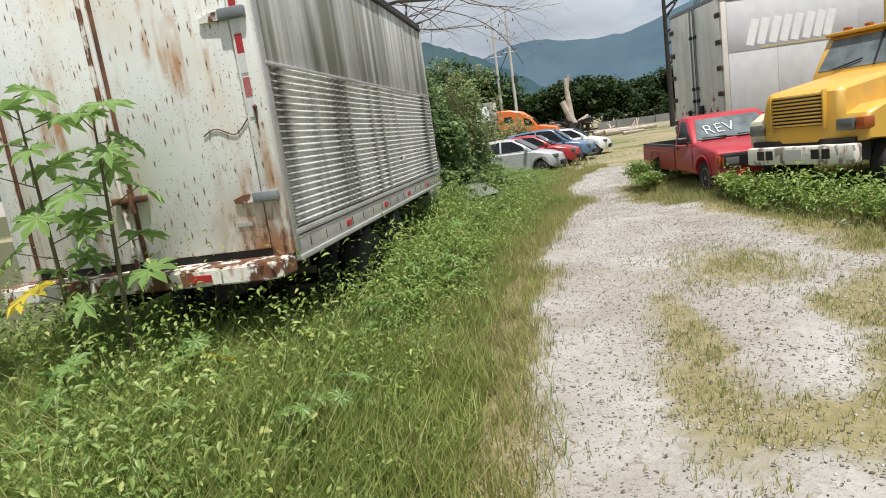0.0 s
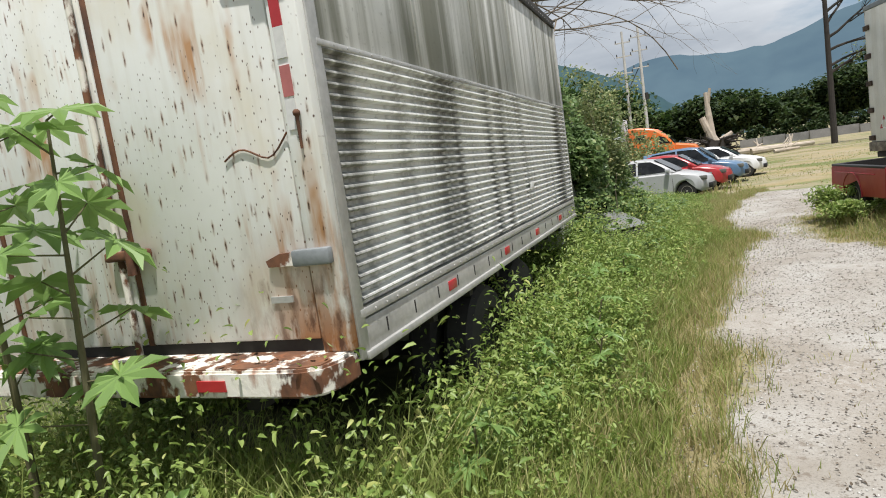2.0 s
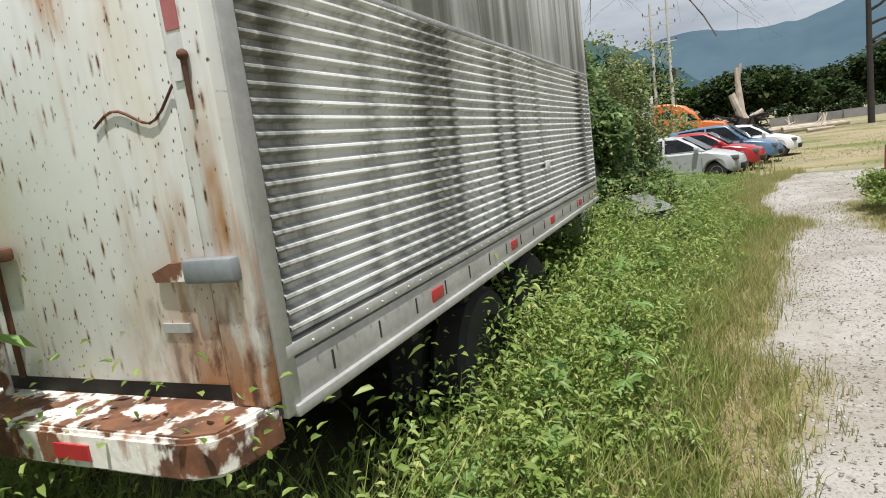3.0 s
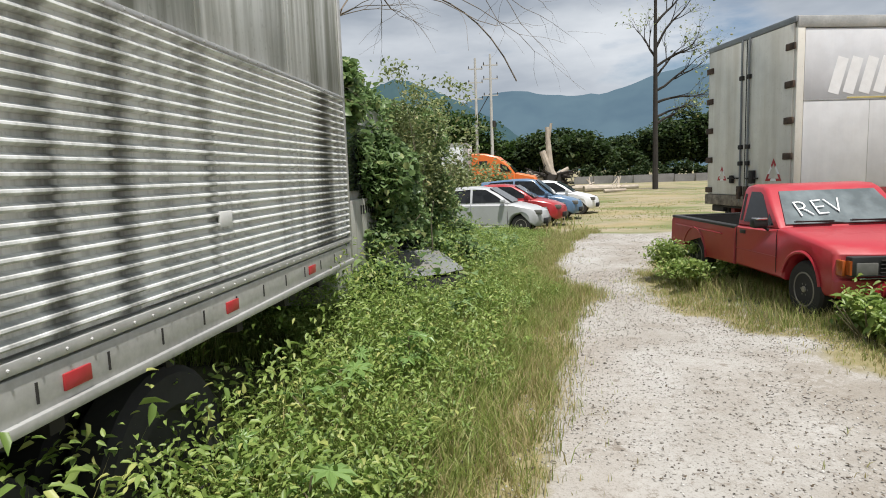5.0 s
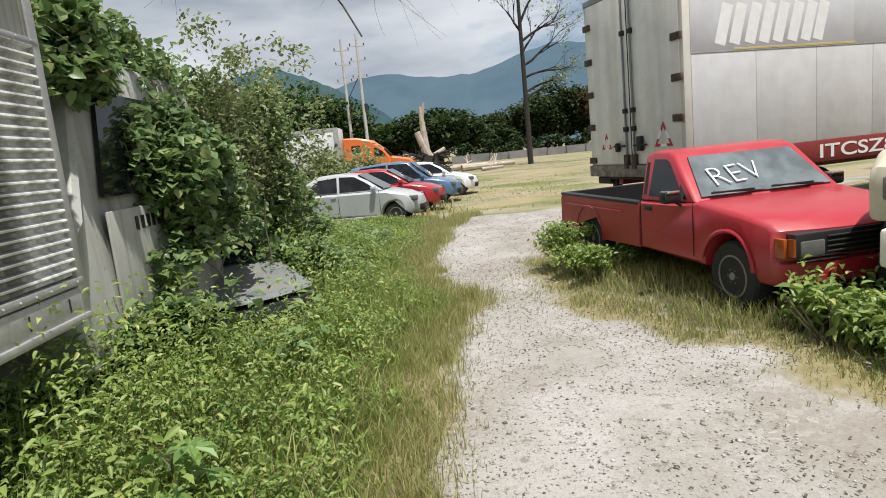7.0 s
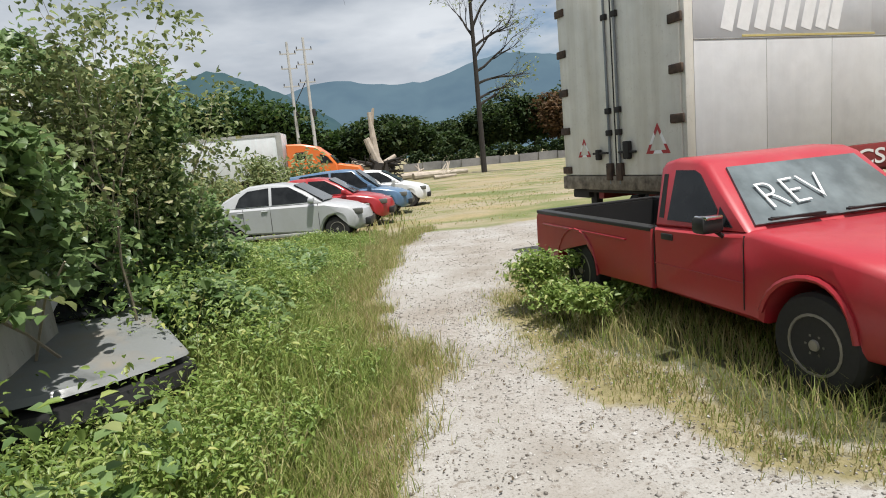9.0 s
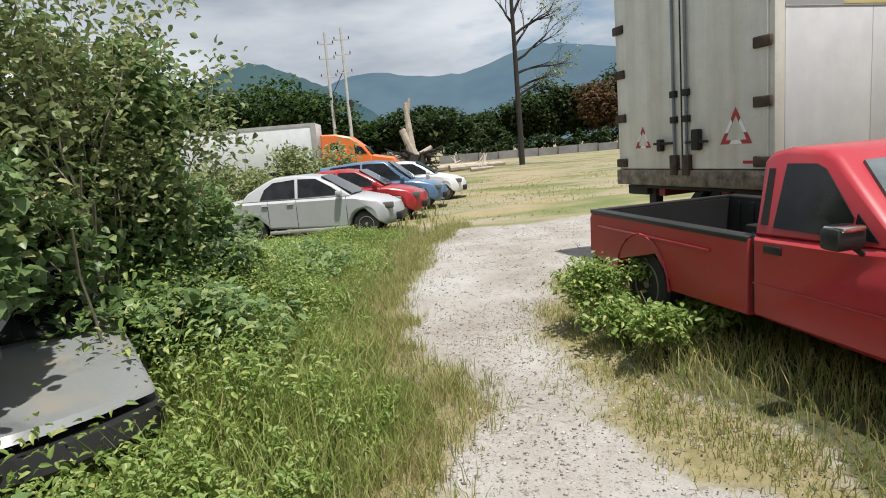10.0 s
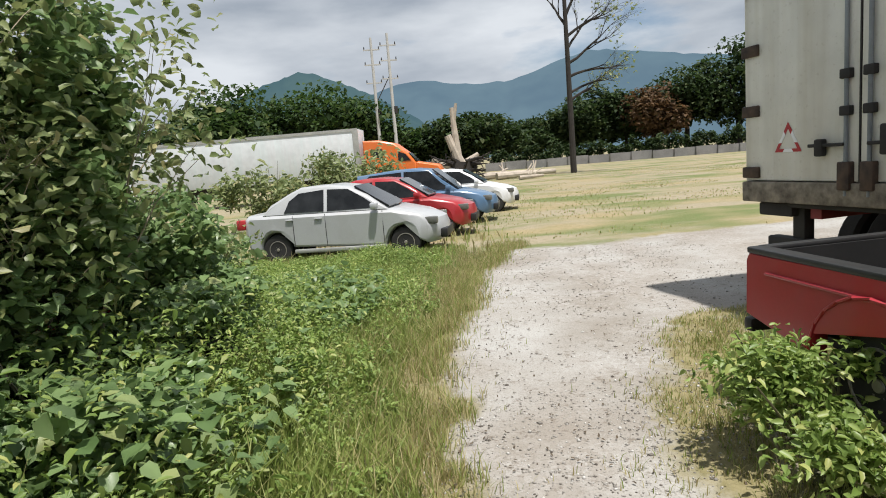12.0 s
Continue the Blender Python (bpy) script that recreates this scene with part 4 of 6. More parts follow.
def sedan(m, material, label, L=4.15, hatch=False, H=1.48):
    t = thing("car", m, label, "car", "row of parked cars")
    W = 1.66
    h = L / 2
    bend = shell_bend(L, W, 0.28, 0.16, 0.24, 0.9, H)
    fx, rx = h - 0.78, -h + 0.80
    prof = [(-h + 0.06, 0.30), (rx - 0.36, 0.26)] + arch(rx, 0.29, 0.34, 175, 5) + [(fx - 0.4, 0.24)] + arch(fx, 0.29, 0.34, 175, 5) + [(h - 0.12, 0.24), (h - 0.01, 0.34), (h, 0.55), (h - 0.06, 0.70), (h - 0.35, 0.82), (fx - 0.22, 0.95), (fx - 0.55, 0.96), (-h + 0.62, 0.98)]
    prof += [(-h + 0.10, 0.98 if not hatch else 1.0), (-h + 0.02, 0.90), (-h, 0.60)]
    part("body", slab(bmesh.new(), prof, W, bend, 0.10), material, t)
    x1 = fx - 0.28
    tail = -h + (0.18 if hatch else 0.50)
    roof = [(tail, 0.96), (x1, 0.94), (x1 - 0.42, 1.24), (x1 - 0.78, H - 0.06), (x1 - 1.2, H), (x1 - 1.75, H - 0.01), (tail + (0.25 if hatch else 0.62), H - 0.10), (tail + 0.2, 1.16)]
    part("cabin", slab(bmesh.new(), roof, W - 0.06, bend, 0.07), material, t)

    def sp(x, z, s):
        b0 = bend(x, s * (W - 0.06) / 2, z)
        return (b0[0], b0[1] + s * 0.006, z)
    top = H - 0.10
    xb, xm = tail + (0.40 if hatch else 0.52), (x1 + tail) / 2 + 0.05
    for s in (-1, 1):
        for nm, pts in (("front_window", [(xm + 0.03, 0.99), (x1 - 0.20, 0.99), (x1 - 0.46, 1.18), (x1 - 0.80, top), (xm + 0.03, top + 0.02)]),
                        ("rear_window", [(xb - 0.02, 1.0), (xm - 0.04, 0.99), (xm - 0.04, top + 0.02), (xb + 0.28, top - 0.02), (xb + 0.08, top - 0.16)])):
            bm = plate(bmesh.new(), [sp(x, z, s) for x, z in pts], (0, -s * 0.04, 0))
            part(nm, bm, "glass", t, "dark tinted window")
        for x in (xm - 0.01, x1 - 0.12, rx + 0.38):
            bm = bmesh.new()
            pts = [(lambda b0: (b0[0], b0[1], z))(bend(x, s * (W / 2 + 0.002), z)) for z in (0.32, 0.6, 0.94)]
            tube(bm, pts, 0.006, 4)
            part("door_seam", bm, "dark", t)
        for x in (xm - 0.22, xb + 0.02):
            yb = bend(x, s * W / 2, 0.86)[1]
            part("door_handle", box(bmesh.new(), x, x + 0.15, yb - 0.02, yb + 0.02, 0.845, 0.875, 0.01), material, t)
        part("mirror", box(bmesh.new(), x1 - 0.32, x1 - 0.18, s * 0.89 - 0.08, s * 0.89 + 0.08, 0.97, 1.09, 0.03), material, t)
        yb = bend(h - 0.3, s * W / 2, 0.68)[1]
        part("headlamp", box(bmesh.new(), h - 0.42, h - 0.14, yb - s * 0.10 - 0.06, yb - s * 0.10 + 0.06 + 0.02, 0.60, 0.74, 0.03), "lamp", t)
        yb = bend(-h + 0.05, s * W / 2, 0.8)[1]
        part("tail_lamp", box(bmesh.new(), -h - 0.01, -h + 0.16, yb - s * 0.06 - 0.06, yb - s * 0.06 + 0.065, 0.72, 0.92, 0.02), "red_tape", t)
        for x in (fx, rx):
            wheel(t, x, s * (W / 2 - 0.13), 0.29, 0.18, "rim", s)
            bm = lathe(bmesh.new(), [(0.335, -0.01), (0.335, 0.01)], 20, Matrix.Translation((x, s * (W / 2 - 0.25), 0.29)))
            part("wheel_well", bm, "dark", t)
        yb = s * (W / 2 - 0.03)
        part("sill", box(bmesh.new(), rx + 0.36, fx - 0.36, yb - 0.03, yb + 0.03, 0.20, 0.28, 0.015), "alu", t)
    bm = plate(bmesh.new(), [(x1 - 0.02, -0.68, 0.98), (x1 + 0.03, 0, 0.98), (x1 - 0.02, 0.68, 0.98), (x1 - 0.70, 0.55, top + 0.02), (x1 - 0.66, 0, top + 0.03), (x1 - 0.70, -0.55, top + 0.02)], (0.02, 0, 0.03))
    part("windscreen", bm, "glass", t, "windscreen")
    part("bumper_vent", box(bmesh.new(), h - 0.14, h + 0.006, -0.5, 0.5, 0.30, 0.48, 0.03), "black", t)
    return t


HD = -8
sedan(pose(-1.72, 24.35, -0.15, 0, 0, HD), "silver", "dusty silver four-door sedan nosed into grass")
sedan(pose(-1.05, 27.0, -0.15, 0, 0, HD), "carred", "dark red sedan parked beside a silver one", 4.25)
sedan(pose(-0.35, 29.6, -0.15, 0, 0, HD), "blue", "light blue hatchback with white roof in a row of cars", 4.4, True, 1.62)
sedan(pose(0.65, 32.4, -0.15, 0, 0, HD), "white", "white sedan at the end of a row", 4.3)


def yellow_truck():
    t = thing("yellow_truck", pose(3.46, 9.97, 0.06, 0, 0, -146), "yellow bonneted truck with a scuffed white bumper in weeds", "truck")
    # forward +x, front bumper at x = 0
    W = 1.75

    def bend(x, y, z):
        k = (2 * y / W) ** 2
        return (x - 0.10 * k * float(sstep(-0.6, 0, x)), y * (1 - 0.10 * float(sstep(1.2, 1.75, z))) * (1.0 + 0.14 * float(sstep(0, -1.3, x))), z)
    hood = [(-0.12, 0.86), (-0.10, 1.25), (-0.14, 1.56), (-0.24, 1.63), (-1.9, 1.82), (-1.9, 0.9)]
    part("hood", slab(bmesh.new(), hood, 1.30, bend, 0.10), "yellow", t)
    for s in (-1, 1):
        fend = [(-0.14, 0.84), (-0.10, 1.10), (-0.16, 1.22), (-0.5, 1.33), (-1.6, 1.38), (-1.75, 1.0), (-1.62, 0.85)] + arch(-1.02, 0.55, 0.56, 30, 150)
        bm = slab(bmesh.new(), fend, 0.36, bend, 0.06, s * 0.76)
        part("fender", bm, "cream" if s < 0 else "yellow", t)
        wheel(t, -1.02, s * 0.86, 0.50, 0.26, "rim", s).location.z = 0.44
        y0, y1 = sorted((s * 0.58, s * 0.82))
        part("headlamp", box(bmesh.new(), -0.2, -0.085, y0, y1, 1.0, 1.17, 0.02), "lamp", t, "rectangular headlamp")
        y0, y1 = sorted((s * 0.83, s * 0.955))
        if s > 0:
            part("turn_signal", box(bmesh.new(), -0.36, -0.12, y0, y1, 1.0, 1.17, 0.02), "amber", t, "amber corner lamp")
    g = part("grille", box(bmesh.new(), -0.16, -0.085, -0.40, 0.40, 1.10, 1.56, 0.02), "dark", t, "louvred yellow grille")
    for k in range(9):
        z = 1.11 + k * 0.052
        part("louvre", box(bmesh.new(), -0.10, -0.065, -0.39, 0.39, z, z + 0.028, 0.005), "yellow", g)
    for y in (-0.43, 0.40):
        part("grille_post", box(bmesh.new(), -0.15, -0.06, y, y + 0.03, 1.04, 1.60, 0.01), "yellow", g)
    b = part("front_bumper", box(bmesh.new(), -0.16, 0.02, -0.80, 0.90, 0.55, 0.82, 0.03), "bumper", t, "scuffed white steel bumper")
    for y in (-0.55, -0.40, 0.34, 0.50):
        part("tow_slot", box(bmesh.new(), 0.0, 0.026, y - 0.06, y + 0.06, 0.63, 0.77), "dark", b)
    part("number_plate", box(bmesh.new(), 0.02, 0.028, -0.16, 0.14, 0.62, 0.78), "white_tape", b, "white number plate")
    part("bumper_gap", box(bmesh.new(), -0.5, -0.13, -0.80, 0.80, 0.56, 0.90), "dark", t)
    cabw = lambda x, y, z: (x, y * (1 - 0.12 * max(0.0, (z - 1.9) / 0.9)), z)
    cab = [(-1.86, 0.9), (-1.86, 1.80), (-2.20, 2.40), (-2.38, 2.50), (-3.4, 2.50), (-3.45, 0.9)]
    part("cab", slab(bmesh.new(), cab, 2.05, cabw, 0.07), "yellow", t)
    n = Vector((0.66, 0, 0.36)).normalized() * 0.012
    bm = plate(bmesh.new(), [(-1.90 + n.x, -0.92, 1.87 + n.z), (-1.90 + n.x, 0.92, 1.87 + n.z), (-2.19 + n.x, 0.82, 2.36 + n.z), (-2.19 + n.x, -0.82, 2.36 + n.z)], (-0.02, 0, -0.01))
    ws = part("windscreen", bm, "screen", t, "dusty split windscreen")
    part("divider", box(bmesh.new(), -0.012, 0.012, -0.015, 0.015, -0.29, 0.29, 0, Matrix.Translation((-2.03, 0, 2.12)) @ pose(0, 0, 0, 0, -29, 0)), "black", ws)
    for y in (-0.45, 0.45):
        bm = cyl(bmesh.new(), (-1.87, y - 0.2, 1.88), (-1.93, y + 0.25, 1.99), 0.012, seg=6)
        part("wiper", bm, "black", t)
    part("visor", box(bmesh.new(), -2.35, -2.10, -0.92, 0.92, 2.42, 2.48, 0.02), "yellow", t)
    for y in (-0.7, -0.35, 0, 0.35, 0.7):
        part("marker_lamp", box(bmesh.new(), -2.42, -2.30, y - 0.05, y + 0.05, 2.49, 2.55, 0.02), "amber", t)
    for s in (-1, 1):
        bm = plate(bmesh.new(), [cabw(x, s * 1.03, z) for x, z in ((-2.05, 1.86), (-2.95, 1.86), (-2.95, 2.38), (-2.38, 2.38))], (0, -s * 0.03, 0))
        part("side_window", bm, "glass", t)
        if s < 0:
            wheel(t, -5.6, s * 0.86, 0.50, 0.26, "rim", s).location.z = 0.38
            continue
        bm = box(bmesh.new(), -1.98, -1.90, s * 1.2 - 0.10, s * 1.2 + 0.10, 1.85, 2.2, 0.03)
        cyl(bm, (-2.1, s * 1.02, 2.02), (-1.95, s * 1.18, 2.05), 0.014, seg=6)
        part("mirror", bm, "black", t)
        wheel(t, -5.6, s * 0.86, 0.50, 0.26, "rim", s).location.z = 0.38
    part("cargo_box", box(bmesh.new(), -7.6, -4.0, -1.12, 1.12, 1.1, 3.4, 0.03), "yellow", t, "yellow cargo box")
    part("chassis", box(bmesh.new(), -7.0, -0.3, -0.42, 0.42, 0.55, 0.85), "dark", t)


yellow_truck()


def container_trailer():
    # origin at the rear corner beside the track; +x along the trailer, +y towards the far side
    t = thing("semi_trailer", pose(3.98, 15.58, 0, 0, 0, 13.9), "white semi-trailer with cream rear doors and red lower rail", "trailer")
    L, W, Z0, Z1 = 12.6, 2.60, 1.06, 4.06
    part("body", box(bmesh.new(), 0.05, L, 0.02, W - 0.02, Z0 + 0.05, Z1 - 0.03, 0.02), "cont_side", t)
    x = 0.14
    k = 0
    while x < L - 0.2:
        x1 = min(x + 1.17, L)
        part("side_panel", box(bmesh.new(), x + 0.005, x1 - 0.005, -0.004, 0.03, 1.28, Z1 - 0.20, 0.003), "cont_side", t)
        part("seam_strip", box(bmesh.new(), x1 - 0.012, x1 + 0.012, -0.003, 0.02, 1.28, 2.72, 0.002), "alu", t)
        x, k = x1, k + 1
    for k in range(4):
        part("upper_panel", box(bmesh.new(), 0.14 + k * 3.1, 0.135 + (k + 1) * 3.1, -0.007, 0.02, 2.74, Z1 - 0.20, 0.002), "cont_upper", t, "greyed upper side panel")
    part("belt_crease", box(bmesh.new(), 0.14, L, -0.009, 0.02, 2.72, 2.735, 0.002), "alu", t)
    part("top_rail", box(bmesh.new(), 0.0, L, -0.02, 0.06, Z1 - 0.19, Z1, 0.01), "alu", t)
    part("top_rail", box(bmesh.new(), 0.0, L, W - 0.06, W + 0.02, Z1 - 0.19, Z1, 0.01), "alu", t)
    rr = part("bottom_rail", box(bmesh.new(), 0.1, L, -0.014, 0.08, 0.93, 1.275, 0.01), "rail_red", t, "dull red rail with white lettering")
    text_part("ITCSZ81C", 0.30, pose(3.65, -0.018, 1.0, 90, 0, 0) @ Matrix.Diagonal((1.75, 1, 1, 1)), rr, "logo", "lettering", 0.004)
    part("corner_post", box(bmesh.new(), 0.0, 0.13, -0.016, 0.08, Z0, Z1, 0.008), "cont_rear", t)
    part("corner_post", box(bmesh.new(), 0.0, 0.13, W - 0.08, W + 0.016, Z0, Z1, 0.008), "cont_rear", t)
    # faded mark on the side: slanted strokes
    lg = new("faded_mark")
    lg.parent = t
    lg["label"] = "row of faded pale slanted bars"
    strokes = [((x, 0.0), (x + 0.16, 0.60)) for x in (0.40, 0.66, 0.94, 1.20, 1.46, 1.74, 2.00, 2.24)]
    for (a0, b0), (c0, d0) in strokes:
        d = Vector((c0 - a0, d0 - b0))
        nn = Vector((-d.y, d.x)).normalized() * 0.095
        bm = plate(bmesh.new(), [(p[0] + s * nn.x + 0.25, -0.0095, 2.83 + p[1] * 0.95 + s * nn.y) for p, s in (((a0, b0), 1), ((a0, b0), -1), ((c0, d0), -1), ((c0, d0), 1))], (0, 0.002, 0))
        part("stroke", bm, "logo", lg)
    part("stripe", box(bmesh.new(), 0.9, 3.3, -0.011, -0.002, 2.745, 2.77), "yellow_stripe", lg)
    # rear doors face -x
    for y0, y1 in ((0.05, W / 2 - 0.008), (W / 2 + 0.008, W - 0.05)):
        d = part("door", box(bmesh.new(), -0.025, 0.06, y0, y1, Z0 + 0.10, Z1 - 0.10, 0.01), "cont_rear", t, "dirty cream rear door")
        inner = y1 - 0.10 if y0 < 1 else y0 + 0.10
        part("lock_rod", cyl(bmesh.new(), (-0.05, inner, Z0 - 0.02), (-0.05, inner, Z1 - 0.08), 0.018), "greysteel", d)
        for z in (1.75, 2.05, 3.3):
            part("rod_guide", box(bmesh.new(), -0.075, -0.02, inner - 0.05, inner + 0.05, z - 0.04, z + 0.04, 0.01), "dark", d)
        hy = 0.02 if y0 < 1 else W - 0.02
        for z in (1.24, 1.84, 2.42, 3.0, 3.6):
            sg = 1 if y0 < 1 else -1
            a0, b0 = sorted((hy - sg * 0.03, hy + sg * 0.19))
            part("hinge", box(bmesh.new(), -0.055, -0.018, a0, b0, z - 0.055, z + 0.055, 0.012), "dark_rust", d, "dark rusty hinge")
        part("handle", box(bmesh.new(), -0.085, -0.05, *sorted((inner, inner + (-0.36 if y0 < 1 else 0.36))), 1.46, 1.49, 0.008), "dark", d)
        part("handle_catch", box(bmesh.new(), -0.10, -0.03, *sorted((inner + (-0.12 if y0 < 1 else 0.2), inner + (-0.24 if y0 < 1 else 0.28))), 1.38, 1.62 if y0 < 1 else 1.53, 0.015), "dark", d)
        part("rod_bracket", box(bmesh.new(), -0.085, 0.0, inner - 0.06, inner + 0.06, Z0 + 0.03, Z0 + 0.27, 0.012), "dark_rust", d, "dark rusted rod bracket")
    part("centre_seal", box(bmesh.new(), -0.03, 0.0, W / 2 - 0.007, W / 2 + 0.007, Z0 + 0.1, Z1 - 0.1), "dark", t)
    part("header", box(bmesh.new(), -0.03, 0.1, 0.0, W, Z1 - 0.095, Z1 + 0.005, 0.01), "greysteel", t)
    part("sill", box(bmesh.new(), -0.06, 0.2, -0.01, W + 0.01, Z0 - 0.11, Z0 + 0.09, 0.015), "rear_sill", t, "rust-stained grey rear sill")
    part("rear_beam", box(bmesh.new(), 0.02, 0.2, 0.5, W - 0.5, Z0 - 0.16, Z0 - 0.11, 0.01), "dark", t)
    for yc, sc in ((0.46, 0.92), (2.04, 0.66)):
        tr = new("warning_triangle")
        tr.parent = t
        tr["label"] = "red and white reflective triangle"
        P = [Vector((yc - 0.24 * sc, 1.43)), Vector((yc + 0.24 * sc, 1.43)), Vector((yc, 1.43 + 0.42 * sc))]
        c = (P[0] + P[1] + P[2]) / 3
        for i in range(3):
            p, q = P[i], P[(i + 1) % 3]
            for f0, f1, mt in ((0.0, 0.3, "red_tape"), (0.3, 0.7, "logo"), (0.7, 1.0, "red_tape")):
                a0, b0 = p.lerp(q, f0), p.lerp(q, f1)
                a1, b1 = c.lerp(a0, 0.68), c.lerp(b0, 0.68)
                part("reflective_strip", plate(bmesh.new(), [(-0.0275, v.x, v.y) for v in (a0, b0, b1, a1)], (-0.003, 0, 0)), mt, tr)
    part("number_plate", box(bmesh.new(), -0.032, -0.024, 0.14, 0.36, 1.22, 1.25), "red_tape", t)
    for y in (0.55, W - 0.55):
        part("underrun_post", box(bmesh.new(), 0.1, 0.22, y - 0.07, y + 0.07, 0.55, Z0 - 0.05, 0.01), "dark", t)
    part("underrun_bar", box(bmesh.new(), 0.06, 0.2, 0.2, W - 0.2, 0.48, 0.60, 0.02), "dark", t)
    for y in (0.12, W - 0.55):
        part("tail_lamp_box", box(bmesh.new(), 0.02, 0.2, y, y + 0.42, Z0 - 0.25, Z0 - 0.12, 0.02), "dark", t)
    for y in (0.75, W - 0.75):
        part("chassis_beam", box(bmesh.new(), 0.1, L, y - 0.06, y + 0.06, 0.80, Z0 - 0.05), "rail_red", t)
    for x in (1.4, 2.7):
        for y, s in ((0.30, -1), (0.62, -1), (W - 0.30, 1), (W - 0.62, 1)):
            wheel(t, x, y, 0.5, 0.26, "rim", s).location.z = 0.5 - 0.15
    for y in (0.5, W - 0.5):
        part("landing_leg", box(bmesh.new(), L - 2.5, L - 2.36, y - 0.06, y + 0.06, -0.15, Z0, 0.01), "dark", t)


container_trailer()


def wreck(m, material, label):
    """The front of a scrapped car that shows from under the vines."""
    t = thing("scrapped_car", m, label, "car")
    W = 1.55
    bend = shell_bend(3.9, W, 0.2, 0.1, 0.16, 0.8, 1.3)
    fr = [(-1.9, 0.25), (0.9, 0.25)] + arch(1.2, 0.25, 0.32, 175, 5) + [(1.85, 0.25), (1.92, 0.36), (1.90, 0.50), (1.80, 0.56), (0.75, 0.72), (-1.0, 0.75), (-1.85, 0.72)]
    part("body", slab(bmesh.new(), fr, W - 0.04, bend, 0.06), "black", t)
    part("bonnet", slab(bmesh.new(), [(0.80, 0.73), (1.86, 0.555), (1.94, 0.56), (1.90, 0.60), (0.80, 0.775)], W - 0.06, bend, 0.03), material, t, "chalky bonnet strewn with dead stalks")
    part("front_bumper", slab(bmesh.new(), [(1.80, 0.30), (1.98, 0.32), (2.02, 0.40), (1.99, 0.50), (1.82, 0.52)], W, bend, 0.03), "black", t, "cracked black bumper")
    part("cabin", slab(bmesh.new(), [(-1.3, 0.72), (0.82, 0.74), (0.2, 1.16), (-0.1, 1.22), (-0.9, 1.2)], W - 0.1, bend, 0.05), material, t)
    part("windscreen", plate(bmesh.new(), [(0.80, -0.6, 0.80), (0.80, 0.6, 0.80), (0.27, 0.5, 1.15), (0.27, -0.5, 1.15)], (0.02, 0, 0.02)), "glass", t)
    for s in (-1, 1):
        wheel(t, 1.2, s * 0.66, 0.28, 0.17, "rim", s)
    return t


wreck(pose(-2.82, 14.08, -0.12, 0, 0, -55), "hoodgrey", "scrapped grey car with a black bumper under vines")
wreck(pose(-3.1, 17.3, -0.15, 0, 0, -52), "dark", "scrapped black car almost buried in vines")


def old_cab():
    t = thing("old_truck_cab", pose(-3.32, 12.0, -0.05, 0, 0, -90), "mouldy grey truck cab swallowed by vines", "truck")
    # forward is -y in the world; the door side faces the track
    W = 2.2
    part("cab", slab(bmesh.new(), [(-1.4, 0.55), (1.55, 0.55), (1.6, 1.35), (1.35, 1.55), (0.95, 2.55), (0.8, 2.68), (-1.3, 2.68), (-1.4, 2.5)], W, lambda x, y, z: (x, y * (1 - 0.10 * max(0.0, z - 1.5)), z), 0.08), "cabgrey", t)
    for s in (-1, 1):
        d = part("door", box(bmesh.new(), -0.3, 1.0, s * 1.105 - 0.012, s * 1.105 + 0.012, 0.62, 1.55, 0.01), "cabgrey", t, "grey door with black stencilled marks")
        part("door_handle", box(bmesh.new(), -0.18, 0.02, s * 1.125 - 0.015, s * 1.125 + 0.015, 1.14, 1.20, 0.01), "dark", d)
        for k in range(6):
            part("stencil_bar", box(bmesh.new(), 0.05 + k * 0.10, 0.11 + k * 0.10, s * 1.118 - 0.002, s * 1.118 + 0.002, 1.38, 1.48), "black", d)
        part("side_window", plate(bmesh.new(), [(-0.25, s * 1.06, 1.65), (0.95, s * 1.06, 1.65), (0.7, s * 1.0, 2.4), (-0.25, s * 1.0, 2.4)], (0, s * 0.03, 0)), "glass", t)
        wheel(t, 0.9, s * 0.95, 0.48, 0.26, "rim", s)
    part("back_panel", box(bmesh.new(), -1.9, -1.45, -1.0, 1.0, 0.6, 1.9, 0.03), "farbox", t)


old_cab()
t = thing("abandoned_van", pose(-3.6, 15.0, -0.1, 0, 0, -100) @ Matrix.Diagonal((1.15, 1.1, 1.32, 1)), "pale abandoned van showing between vine leaves", "van")
part("body", slab(bmesh.new(), [(-1.9, 0.45), (1.3, 0.45), (1.85, 0.5), (1.9, 1.0), (1.35, 1.25), (0.9, 1.9), (0.7, 2.0), (-1.85, 2.0)], 1.7, lambda x, y, z: (x, y * (1 - 0.1 * max(0.0, z - 1.0)), z), 0.08), "white", t)
part("lower_panel", slab(bmesh.new(), [(-1.85, 0.42), (1.3, 0.42), (1.88, 0.47), (1.92, 0.80), (-1.88, 0.80)], 1.73, None, 0.04), "carred", t)
for s in (-1, 1):
    part("side_window", plate(bmesh.new(), [(-1.5, s * 0.84, 1.2), (1.1, s * 0.84, 1.2), (0.75, s * 0.79, 1.8), (-1.5, s * 0.79, 1.8)], (0, s * 0.02, 0)), "glass", t)
    wheel(t, 1.2, s * 0.78, 0.32, 0.2, "rim", s)
    wheel(t, -1.2, s * 0.78, 0.32, 0.2, "rim", s)

